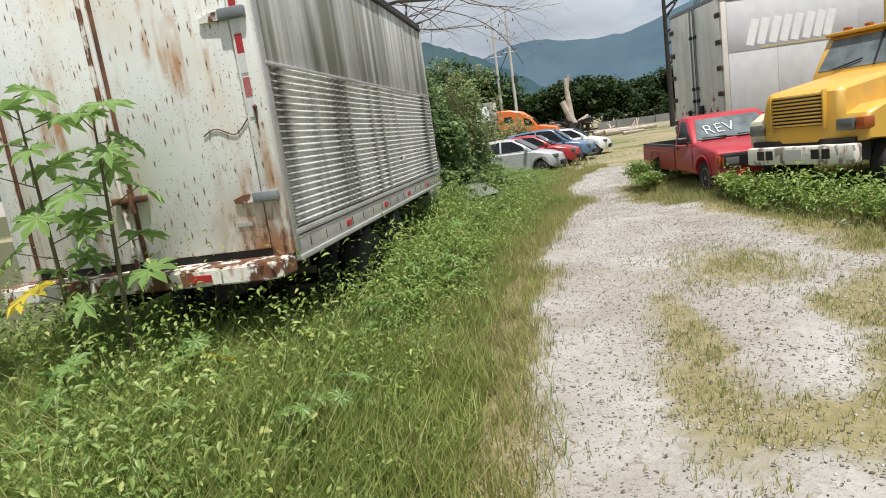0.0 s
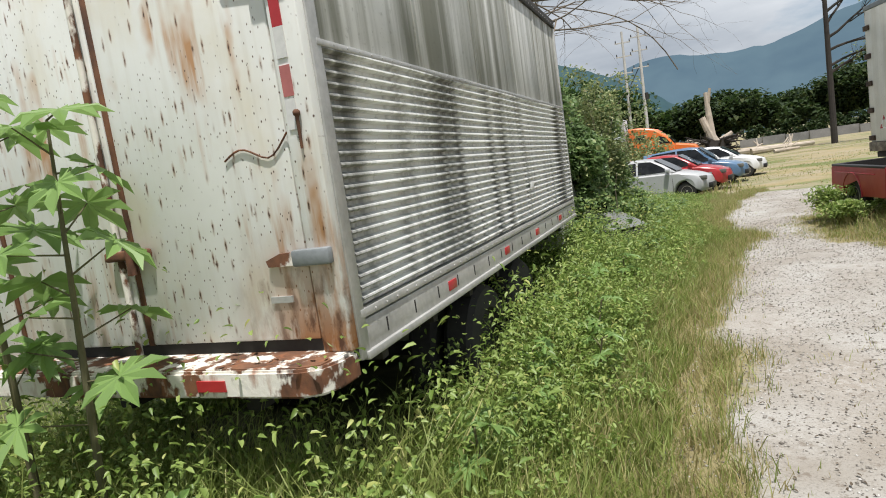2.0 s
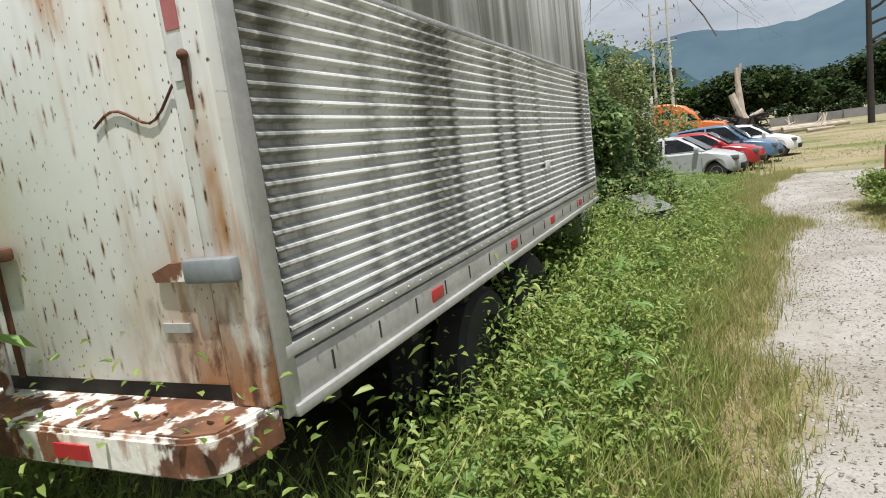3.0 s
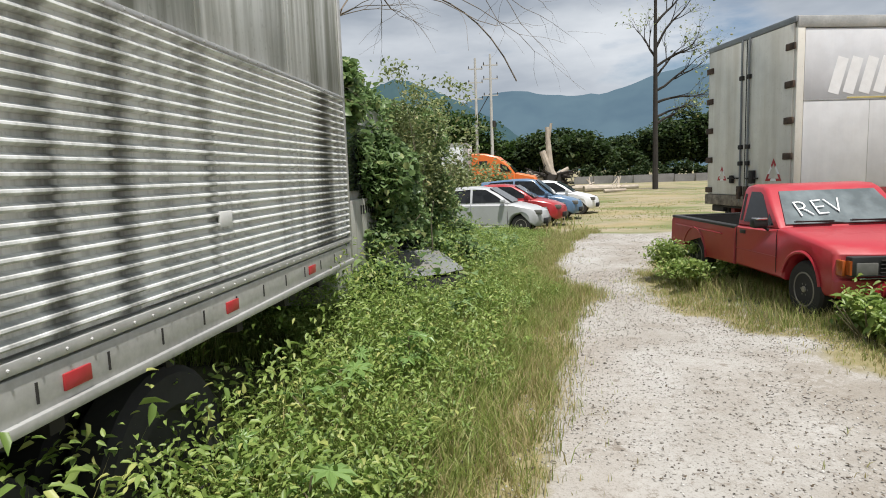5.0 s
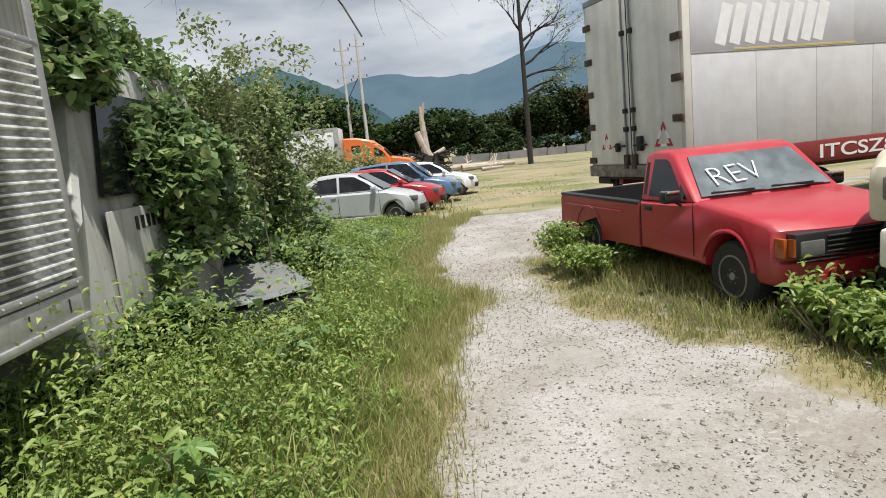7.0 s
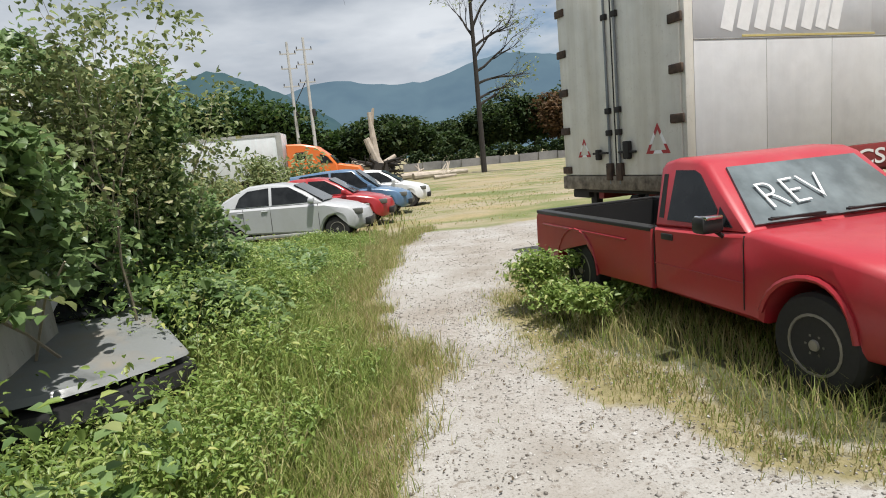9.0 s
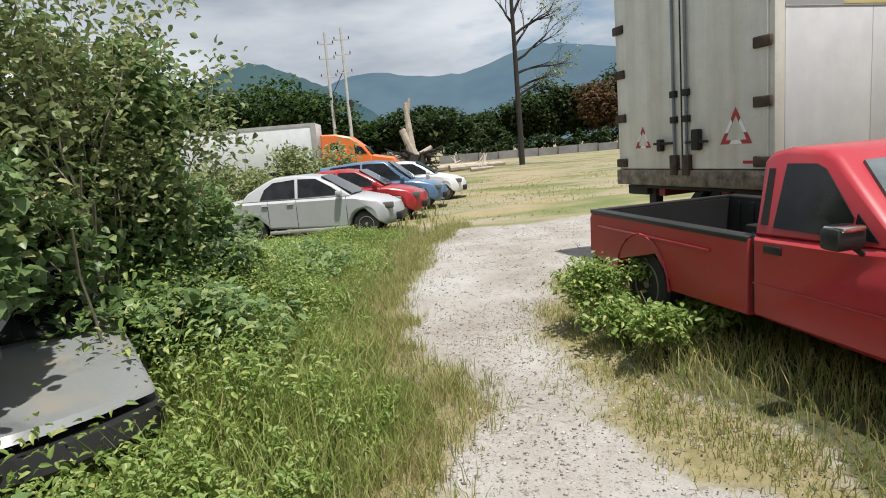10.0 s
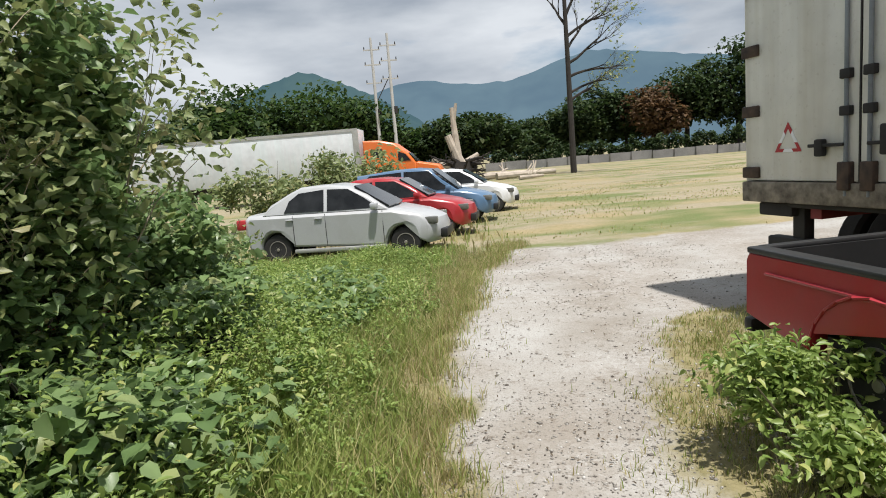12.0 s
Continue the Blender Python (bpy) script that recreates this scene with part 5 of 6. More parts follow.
# far trailer and orange tractor
t = thing("far_trailer", pose(-4.35, 49.5, -0.1, 0, 0, 178), "long plain white box trailer beyond the cars", "trailer")
part("body", box(bmesh.new(), 0, 14.5, -1.25, 1.25, 1.2, 4.0, 0.03), "farbox", t)
part("top_rail", box(bmesh.new(), -0.02, 14.5, 1.25, 1.28, 3.85, 4.02), "alu", t)
part("corner_post", box(bmesh.new(), -0.03, 0.3, 1.24, 1.285, 1.2, 3.9), "alu", t)
part("chassis", box(bmesh.new(), 0.3, 14, -0.5, 0.5, 0.8, 1.2), "dark", t)
for x in (11.5, 12.8):
    for s in (-1, 1):
        wheel(t, x, s * 1.05, 0.5, 0.3, "rim", s)
t = thing("orange_tractor_unit", pose(-0.55, 49.2, -0.1, 0, 0, -4), "orange sleeper tractor unit hitched before a white trailer", "truck")
part("sleeper_cab", slab(bmesh.new(), [(-3.6, 0.9), (-0.5, 0.9), (-0.45, 1.75), (-0.9, 2.35), (-1.7, 3.0), (-2.6, 3.22), (-3.55, 3.25)], 2.3, None, 0.15), "orange", t)
part("hood", slab(bmesh.new(), [(-0.6, 0.6), (1.0, 0.6), (1.05, 1.2), (0.85, 1.55), (-0.6, 1.85)], 2.0, None, 0.15), "orange", t)
for s in (-1, 1):
    part("sleeper_window", box(bmesh.new(), -3.0, -2.4, s * 1.14 - 0.02, s * 1.14 + 0.02, 2.2, 2.7, 0.01), "glass", t)
    part("door_window", plate(bmesh.new(), [(-1.5, s * 1.15, 1.9), (-0.75, s * 1.15, 1.9), (-1.05, s * 1.15, 2.3), (-1.5, s * 1.15, 2.5)], (0, s * 0.02, 0)), "glass", t)
    part("fuel_tank", cyl(bmesh.new(), (-2.6, s * 0.95, 0.65), (-0.9, s * 0.95, 0.65), 0.3), "rim", t)
    for x in (0.4, -3.4, -4.4):
        wheel(t, x, s * 0.95, 0.5, 0.3, "rim", s)
part("windscreen", plate(bmesh.new(), [(-0.42, -1.0, 1.82), (-0.42, 1.0, 1.82), (-0.88, 0.95, 2.36), (-0.88, -0.95, 2.36)], (0.02, 0, 0.02)), "glass", t)


# ---- distance ----
def ridge(name, az, el, dist, material, label, rough=0.012, seed=0):
    """A mountain slope that rises to an outline given by bearings and elevations from the yard."""
    A = np.linspace(az[0], az[-1], 260)
    E = np.interp(A, az, el)
    ker = np.hanning(9)
    E = np.convolve(np.pad(E, 4, "edge"), ker / ker.sum(), "valid")
    rows = []
    for k in range(14):
        f = k / 13
        d = dist * (0.72 + 0.28 * f)
        h = np.tan(np.radians(E)) * dist * f ** 1.25
        h = h + (vnoise(A * 0.9, A * 0 + k * 0.35, 1.0, seed) - 0.5) * dist * rough * (4 * f * (1 - f) + 0.2) + (vnoise(A * 3.1, A * 0 + k * 0.8, 1.0, seed + 5) - 0.5) * dist * rough * 0.35 * (f + 0.1)
        x, y = np.sin(np.radians(A)) * d, np.cos(np.radians(A)) * d + 8
        rows.append(np.stack([x, y, h - 6 * (1 - f)], 1))
    V = np.concatenate(rows)
    n = len(A)
    i = (np.arange(13)[:, None] * n + np.arange(n - 1)[None, :]).ravel()
    F = np.stack([i, i + 1, i + n + 1, i + n], 1)
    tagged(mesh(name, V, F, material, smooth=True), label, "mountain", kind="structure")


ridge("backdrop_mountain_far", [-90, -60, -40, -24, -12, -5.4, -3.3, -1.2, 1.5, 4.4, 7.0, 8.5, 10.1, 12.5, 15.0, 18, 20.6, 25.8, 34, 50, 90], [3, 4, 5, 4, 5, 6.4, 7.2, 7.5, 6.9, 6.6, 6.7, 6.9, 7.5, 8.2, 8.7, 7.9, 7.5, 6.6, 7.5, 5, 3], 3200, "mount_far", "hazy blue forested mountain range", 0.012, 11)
ridge("backdrop_mountain_near", [-60, -40, -24, -21.6, -17.2, -14, -11.5, -8.3, -5.4, -3, 0, 4], [4, 3.5, 4.4, 5.3, 6.9, 8.2, 8.8, 7.8, 6.4, 5, 3, 1], 2300, "mount_near", "hazy blue-green forested mountain", 0.012, 12)


def tree(name, x, y, h, rad, material, label, n=5200, leaf=0.5, lumps=16, trunk=True, seed=0, flat=0.42, group="far trees"):
    z = float(gz(x, y)) - 0.1
    t = thing(name, pose(x, y, z), label, "tree", group)
    rnd = random.Random(seed)
    bm = bmesh.new()
    cyl(bm, (0, 0, 0), (0.1, 0, h * 0.35), h * 0.035, h * 0.022, 8)
    for k in range(5):
        an = k * 1.26 + rnd.random()
        cyl(bm, (0.1, 0, h * (0.26 + 0.02 * k)), (math.cos(an) * rad * 0.6, math.sin(an) * rad * 0.6, h * rnd.uniform(0.5, 0.75)), h * 0.014, h * 0.004, 6)
    part("trunk", bm, "darkbark", t)
    c = blob_points(n, (0, 0, h * (1 - flat)), (rad, rad, h * flat), 0.55, lumps, seed)
    leaves("crown", c, leaf, material, 0.6, 0.85, t)
    return t


k = 0
for az, el, d, rad, mt in [(-44, 5.5, 78, 11, "fartree2"), (-36, 5.8, 80, 11, "fartree2"), (-28, 5.6, 78, 10, "fartree2"), (-20, 6.8, 78, 9, "fartree2"), (-15.5, 7.6, 82, 10, "fartree2"), (-10, 6.9, 84, 10, "fartree2"), (-5.5, 5.6, 86, 8, "fartree2"), (-2.2, 3.2, 92, 6, "fartree2"),
                           (1.2, 3.6, 88, 5, "fartree"), (3.3, 4.6, 86, 6, "fartree"), (5.6, 3.6, 92, 5, "fartree"), (8, 3.0, 100, 6, "fartree"), (10.2, 3.2, 104, 6, "fartree"), (12.6, 3.6, 104, 6, "fartree"), (14.8, 4.6, 104, 6.5, "fartree"), (17, 3.9, 104, 6, "fartree2"), (19.4, 4.4, 100, 6, "redtree"), (22, 5.8, 104, 8, "fartree"), (26, 6.8, 104, 9, "fartree"), (31, 6.5, 100, 10, "fartree"), (38, 6, 100, 11, "fartree"), (46, 6, 100, 11, "fartree")]:
    k += 1
    x, y = 0.2 + math.sin(radians(az)) * d, 11.8 + math.cos(radians(az)) * d
    hh = (1.8 + math.tan(radians(el)) * d) * (1.22 if az > 12 else 1.1)
    tree("tree", x, y, hh, rad, mt, {"fartree2": "broad dark green spreading tree far off", "fartree": "dense dark green tree beyond the field", "redtree": "reddish-leaved tree beyond the hedge"}[mt], 5200, 0.62, 22, True, k, 0.46)

# field wall and hedge
t = thing("wall_field", Matrix(), "low grey block wall along the far edge of the field", "wall", kind="structure")
bm = bmesh.new()
for k in range(28):
    x0 = 6 + k * 2.5
    zt = 0.85 + 0.05 * math.sin(k * 2.1)
    box(bm, x0, x0 + 2.48, 87.8 - k * 0.25, 88.1 - k * 0.25, -0.4, zt)
part("blockwork", bm, "wall", t)
hp = []
for k in range(64):
    x0, y0 = 7 + k * 1.1, 89.6 - k * 0.11
    hh = 2.3 + k * 0.03 + 0.35 * math.sin(k * 1.7)
    q = blob_points(320, (x0, y0, hh * 0.52), (1.1, 0.9, hh * 0.55), 0.5, 7, 100 + k)
    hp.append(q)
tagged(leaves("hedge", np.concatenate(hp), 0.34, "fartree", 0.5, 0.8), "clipped dark hedge behind the wall", "hedge", kind="stuff")

# power poles
for x, y, h in ((-6.9, 90, 17.6), (-4.85, 90, 18.0)):
    t = thing("power_pole", pose(x, y, -0.15, 0, 0, 8), "tall concrete power pole with crossarms", "power pole", "power poles")
    part("post", cyl(bmesh.new(), (0, 0, 0), (0, 0, h - 0.15), 0.26, 0.15, 10), "pole", t)
    for z in (h - 1.6, h - 3.4, h - 5.6):
        bm = box(bmesh.new(), -1.0, 1.0, -0.08, 0.08, z - 0.07, z + 0.07)
        arm = part("crossarm", bm, "pole", t)
        for xx in (-0.9, 0.9):
            part("insulator", cyl(bmesh.new(), (xx, 0, z), (xx, 0, z + 0.4), 0.09, 0.05, 8), "dark", arm)
    part("transformer", cyl(bmesh.new(), (0.3, 0, h * 0.45), (0.3, 0, h * 0.45 + 0.9), 0.28, seg=10), "dark", t)
bm = bmesh.new()
cyl(bm, (-6.8, 90, 9.5), (-5.0, 90, 12.5), 0.06, seg=5)
tagged(part("stay_wire", bm, "dark"), "dark stay wire between two poles", "wire")

# bleached stump with its roots, and logs
t = thing("dead_stump", pose(1.95, 58, -0.15), "uprooted bleached tree stump with upright dead limbs", "stump")
rnd = random.Random(3)
bm = bmesh.new()
for p, q, r0, r1 in (((0, 0, 1.2), (-0.9, 0, 3.6), 0.42, 0.26), ((-0.2, 0, 1.5), (-0.45, 0.1, 5.6), 0.34, 0.16), ((-0.45, 0.1, 4.2), (-0.1, 0, 5.9), 0.2, 0.10), ((-0.9, 0, 1.2), (-2.2, 0.2, 1.9), 0.4, 0.15), ((-0.5, 0, 1.0), (-2.9, -0.2, 1.2), 0.35, 0.12), ((0.2, 0, 1.3), (1.3, 0, 2.1), 0.4, 0.14)):
    cyl(bm, p, q, r0, r1, 9)
part("limb", bm, "deadwood", t)
bm = bmesh.new()
cyl(bm, (-0.2, 0, 0.0), (0, 0, 1.6), 1.0, 0.75, 12)
for kk in range(16):
    an = rnd.uniform(0, 6.28)
    branch_bm(bm, (0.5 * math.cos(an), 0.3 * math.sin(an), rnd.uniform(0.4, 1.6)), (math.cos(an), math.sin(an) * 0.6, rnd.uniform(-0.2, 0.5)), rnd.uniform(0.8, 1.6), 0.16, 1, rnd, 0.8, 0.1, 2)
part("root_mass", bm, "darkbark", t, "dark tangled roots")
for x0, y0, x1, y1, r in ((4.5, 58, 9.2, 59.5, 0.28), (5.8, 55, 7.6, 55.6, 0.16), (3.6, 60, 7.5, 61, 0.3)):
    bm = bmesh.new()
    cyl(bm, (x0, y0, r - 0.16), (x1, y1, r - 0.12), r, r * 0.6, 9)
    for _ in range(3):
        f = rnd.uniform(0.3, 0.9)
        branch_bm(bm, (x0 + (x1 - x0) * f, y0 + (y1 - y0) * f, r), (rnd.uniform(-1, 1), 0.3, 0.5), 0.9, r * 0.3, 0, rnd)
    tagged(part("log", bm, "deadwood"), "bleached fallen log lying in the field", "log", "fallen logs")


# dark bare tree in the field
def bare_dark_tree():
    t = thing("bare_tree", pose(10.75, 60, -0.2), "tall dark nearly bare tree in the field", "tree")
    rnd = random.Random(8)
    bm = bmesh.new()
    p = Vector((0, 0, 0))
    for kk in range(9):
        q = p + Vector((-0.02 + 0.02 * rnd.random(), 0, 2.1))
        cyl(bm, p, q, 0.25 - 0.016 * kk, 0.25 - 0.016 * (kk + 1), 9)
        p = q
    part("trunk", bm, "darkbark", t)
    tips = []
    bm = bmesh.new()
    for z, dx, dz, ln in ((7.4, 1, 0.35, 2.6), (6.2, 1, 0.4, 2.3), (9.5, 0.7, 1, 3.0), (12, 0.5, 1, 3.2), (11, -0.5, 1.2, 2.2), (14, 0.7, 0.8, 2.4), (8.4, 1, 0.5, 3.0), (5.6, 0.9, 0.6, 1.8), (10.4, 0.9, 0.6, 2.8)):
        branch_bm(bm, (0, 0, z), (dx, rnd.uniform(-0.4, 0.4), dz), ln, 0.12, 3, rnd, 0.65, 0.0, 2, tips)
    part("branchwork", bm, "darkbark", t)
    c = np.array([list(v) for v in tips])
    c = np.repeat(c, 2, 0) + rng.normal(size=(len(c) * 2, 3)) * 0.3
    leaves("sparse_leaves", c[rng.random(len(c)) < 0.3], 0.26, "bush", 0.4, 0.6, t)


bare_dark_tree()


# overhanging bare tree behind the box
def overhang():
    t = thing("leafless_tree", pose(-4.6, 12.6, -0.05), "leafless grey tree whose branches hang over the box", "tree")
    rnd = random.Random(21)
    bm = bmesh.new()
    cyl(bm, (0, 0, 0), (0.3, 0, 3.2), 0.17, 0.12, 9)
    cyl(bm, (0.3, 0, 3.2), (0.9, 0.1, 5.2), 0.12, 0.07, 8)
    part("trunk", bm, "bark", t)
    bm = bmesh.new()
    for p, d, ln in (((0.3, 0, 3.1), (1, -0.1, 0.30), 2.2), ((0.5, 0, 3.8), (1, -0.3, 0.22), 2.6), ((0.7, 0, 4.4), (1, 0.1, 0.25), 2.5), ((0.8, 0, 4.9), (1, -0.2, 0.5), 2.3), ((0.9, 0, 5.1), (0.4, 0.6, 0.8), 2.0), ((0.6, 0, 4.2), (0.7, -0.8, 0.3), 2.0)):
        branch_bm(bm, p, d, ln * 0.9, 0.04, 3, rnd, 0.75, 0.04, 2)
    part("branchwork", bm, "bark", t)


overhang()


# ---- near plants ----
def scatter(n, x0, x1, y0, y1):
    return rng.uniform(x0, x1, n), rng.uniform(y0, y1, n)


def under_box(x, y):
    return (x < -2.15) & (x > -4.4) & (y > 4.45) & (y < 10.1)


def bank_height(x, y):
    l = left_of(x, y)
    bare = 1 - 0.65 * ((x > -2.7) & (x < -1.1) & (y > 11.3) & (y < 13.4))
    return np.clip(0.12 + 0.60 * sstep(0.1, 1.6, l), 0, 0.75) * (0.45 + 1.0 * vnoise(x, y, 0.9, 9)) * (1 - 0.78 * sstep(17.5, 21, y)) * bare


# green grass on the bank
x, y = scatter(330000, -5.5, 0.6, 0.3, 24)
l = left_of(x, y)
dens = 0.42 + 0.7 * sstep(6.0, 2.5, y) + 0.55 * sstep(1.0, 0.3, l)
keep = (l > 0.02) & ~under_box(x, y) & (rng.random(len(x)) < dens) & (x > -4.6 - 0.1 * y)
x, y = x[keep], y[keep]
h = (0.14 + 0.34 * sstep(0.0, 1.3, left_of(x, y))) * (1 - 0.65 * sstep(16.5, 20, y)) * (1 - 0.6 * ((x > -2.7) & (x < -1.2) & (y > 11.6) & (y < 13.4))) * rng.uniform(0.5, 1.3, len(x)) * (1 + 0.3 * (y < 4.6))
blades("bank_grass", x, y, h, rng.uniform(0.006, 0.013, len(x)), "grass", 0.95, "tall green grass on the bank beside the track")
x, y = scatter(150000, -4.5, 0.7, 0.5, 23)
l = left_of(x, y)
keep = (l > -0.1) & ~under_box(x, y) & (rng.random(len(x)) < sstep(0.8, 0.1, l) * 0.5 * sstep(0.25, 0.6, vnoise(x, y, 1.4, 23))) & (x > -4.0)
x, y = x[keep], y[keep]
blades("bank_straw", x, y, (0.10 + 0.22 * sstep(0.0, 0.6, left_of(x, y))) * rng.uniform(0.5, 1.4, len(x)), rng.uniform(0.004, 0.009, len(x)), "dry", 0.9, "yellowed grass stalks along the edge of the bank")
# dry grass at the rims, over the gravel and in the tuft
x, y = scatter(560000, -1.8, 5.5, 0.3, 24)
d = dry_of(x, y)
keep = rng.random(len(x)) < d ** 1.2 * np.where(left_of(x, y) > -0.3, np.where((y > 12.2) & (y < 14.5), 1.0, 0.85), 0.6) * (0.25 + 0.75 * sstep(0.3, 0.6, vnoise(x, y, 5, 31)))
x, y = x[keep][:210000], y[keep][:210000]
lf = left_of(x, y)
h = np.where(np.abs(lf) < 0.5, 0.13, 0.055) * rng.uniform(0.4, 1.4, len(x))
blades("dry_grass", x, y, h, rng.uniform(0.004, 0.009, len(x)), "dry", 0.9, "straw-coloured dry grass along the gravel")
sub = rng.random(len(x)) < 0.75
blades("thin_green_grass", x[sub] + 0.02, y[sub] + 0.02, h[sub] * 1.1, rng.uniform(0.004, 0.008, sub.sum()), "grass", 0.7, "thin green grass among straw")
# right verge
x, y = scatter(130000, 1.3, 8.5, 5.5, 17.5)
r = right_of(x, y)
keep = (r > -0.1) & (rng.random(len(x)) < 0.75)
x, y = x[keep], y[keep]
h = (0.08 + 0.13 * sstep(0, 0.8, right_of(x, y))) * rng.uniform(0.4, 1.4, len(x))
m1 = rng.random(len(x)) < 0.5
blades("verge_grass", x[m1], y[m1], h[m1], rng.uniform(0.005, 0.010, m1.sum()), "grass", 0.7, "green verge grass round the parked pickup")
blades("verge_straw", x[~m1], y[~m1], h[~m1], rng.uniform(0.005, 0.010, (~m1).sum()), "dry", 0.8, "straw mixed into the verge grass")
# field grass and the strip before the cars
x, y = scatter(36000, -6, 26, 22.5, 60)
keep = ((field_of(y, x) > 0) & (vnoise(x * 0.5, y * 1.6, 0.4, 13) > 0.42)) | ((left_of(x, y) > 0) & (y < 34))
x, y = x[keep], y[keep]
h = rng.uniform(0.02, 0.07, len(x)) + 0.28 * (left_of(x, y) > -0.3) * rng.random(len(x))
m1 = rng.random(len(x)) < 0.45
blades("field_grass", x[m1], y[m1], h[m1], rng.uniform(0.02, 0.04, m1.sum()), "grass", 0.7, "short green grass of the open field")
blades("field_straw", x[~m1], y[~m1], h[~m1], rng.uniform(0.02, 0.04, (~m1).sum()), "dry", 0.8, "short dry straw of the open field")


def weeds(name, x, y, h, leaf, per, material, label, aspect=0.6, up=0.55):
    """Bushy weeds: leaves up and down many thin stalks."""
    n = len(x)
    z = gz(x, y)
    la = rng.uniform(0, 6.283, n)
    k = np.repeat(np.arange(n), per)
    f = rng.uniform(0.15, 1.0, n * per) ** 0.7
    sx, sy = np.cos(la) * h * 0.3, np.sin(la) * h * 0.3
    off = rng.normal(size=(n * per, 3)) * (h[k] * 0.11 + 0.02)[:, None]
    c = np.stack([x[k] + sx[k] * f, y[k] + sy[k] * f, z[k] + h[k] * f], 1) + off
    c[:, 2] = np.maximum(c[:, 2], z[k] + 0.02)
    blades(name + "_stalks", x, y, h * 0.95, rng.uniform(0.004, 0.008, n), "grass", 0.3, "thin green stalks of leafy weeds", "weeds")
    return tagged(leaves(name, c, leaf, material, up, aspect), label, "weeds", kind="stuff")


x, y = scatter(12500, -6.0, 0.4, 1.5, 23.5)
l = left_of(x, y)
keep = (l > 0.18 + 0.3 * rng.random(len(x))) & ~under_box(x, y) & (rng.random(len(x)) < (0.25 + 0.75 * sstep(3.0, 5.5, y)) * (0.3 + 0.9 * sstep(0.25, 0.55, vnoise(x, y, 0.8, 15)))) & (x > -4.6 - 0.12 * y)
x, y = x[keep], y[keep]
weeds("bank_weeds", x, y, bank_height(x, y) * rng.uniform(0.55, 1.4, len(x)), 0.045, 48, "weed", "dense green broad-leaved weeds on the bank", 0.46)
x, y = scatter(900, -5.5, 0.2, 2.5, 17)
keep = (left_of(x, y) > 0.5) & (x > np.where(y < 10.3, -1.95, -6)) & (y > 4.6) & (x > -4.6 - 0.12 * y)
x, y = x[keep], y[keep]
weeds("broad_weeds", x, y, bank_height(x, y) * rng.uniform(0.8, 1.55, len(x)), 0.072, 26, "weed", "taller weeds with larger pale green leaves", 0.4, 0.6)
x, y = scatter(9000, -4.5, -0.4, 11.0, 20.5)
l = left_of(x, y)
keep = (l > 0.75) & (vnoise(x, y, 1.1, 27) > 0.42) & ~((x > -2.75) & (x < -1.1) & (y > 11.6) & (y < 13.9))
x, y = x[keep], y[keep]
c = np.stack([x, y, gz(x, y) + (0.10 + bank_height(x, y)) * rng.uniform(0.5, 1.15, len(x))], 1)
tagged(leaves("creeping_vines", c, 0.105, "vine", 0.75, 0.95), "broad heart-shaped vine leaves creeping over the bank", "vines", kind="stuff")
x, y = scatter(800, -4.6, -1.6, 1.8, 4.2)
weeds("shade_weeds", x, y, 0.42 * rng.uniform(0.5, 1.2, len(x)) * (0.5 + vnoise(x, y, 1.5, 17)), 0.062, 16, "weed", "leafy weeds before the box's rear step")
x, y = scatter(1100, 2.6, 8.0, 7.6, 11.2)
keep = right_of(x, y) > 0.15
weeds("truck_weeds", x[keep], y[keep], 0.36 * rng.uniform(0.4, 1.2, keep.sum()) * (0.5 + vnoise(x[keep], y[keep], 1.2, 19)), 0.075, 26, "weed", "green weeds round the yellow truck's bumper", 0.45)


def bush(x, y, rad, h, n, leaf, material, label, seed, name="bush"):
    z = float(gz(x, y))
    t = thing(name, pose(x, y, z), label, "bush")
    rnd = random.Random(seed)
    for kk in range(9):
        an = rnd.uniform(0, 6.28)
        bm = cyl(bmesh.new(), (0.05 * math.cos(an), 0.05 * math.sin(an), -0.03), (rad * 0.7 * math.cos(an), rad * 0.7 * math.sin(an), h * rnd.uniform(0.5, 0.95)), 0.012, 0.004, 5)
        part("stem", bm, "stem", t)
    leaves("foliage", blob_points(n, (0, 0, h * 0.5), (rad, rad, h * 0.58), 0.2, 12, seed), leaf, material, 0.4, 0.5, t)


bush(2.02, 14.62, 0.62, 0.68, 3400, 0.055, "weed", "scruffy bush against the pickup's rear wheel", 31)
bush(2.16, 13.95, 0.5, 0.44, 1900, 0.06, "weed", "low bush against the pickup's side", 32)
bush(2.75, 10.75, 0.5, 0.42, 900, 0.10, "weed", "leafy bush before the pickup's bumper", 33)
bush(3.35, 10.2, 0.45, 0.36, 700, 0.10, "weed", "leafy bush under the white bumper", 34)
bush(-3.0, 33.5, 2.0, 2.6, 2200, 0.2, "bush", "tall pale-leaved shrub behind the cars", 35)
bush(-5.2, 31.5, 1.8, 2.3, 1800, 0.2, "bush", "tall pale-leaved shrub behind the cars", 36)
bush(-3.4, 20.6, 1.1, 1.25, 1600, 0.1, "bush", "rounded shrub beside the track", 37)
bush(-4.9, 19.4, 1.5, 2.0, 2200, 0.12, "vine", "dark shrub beside the thicket", 38)

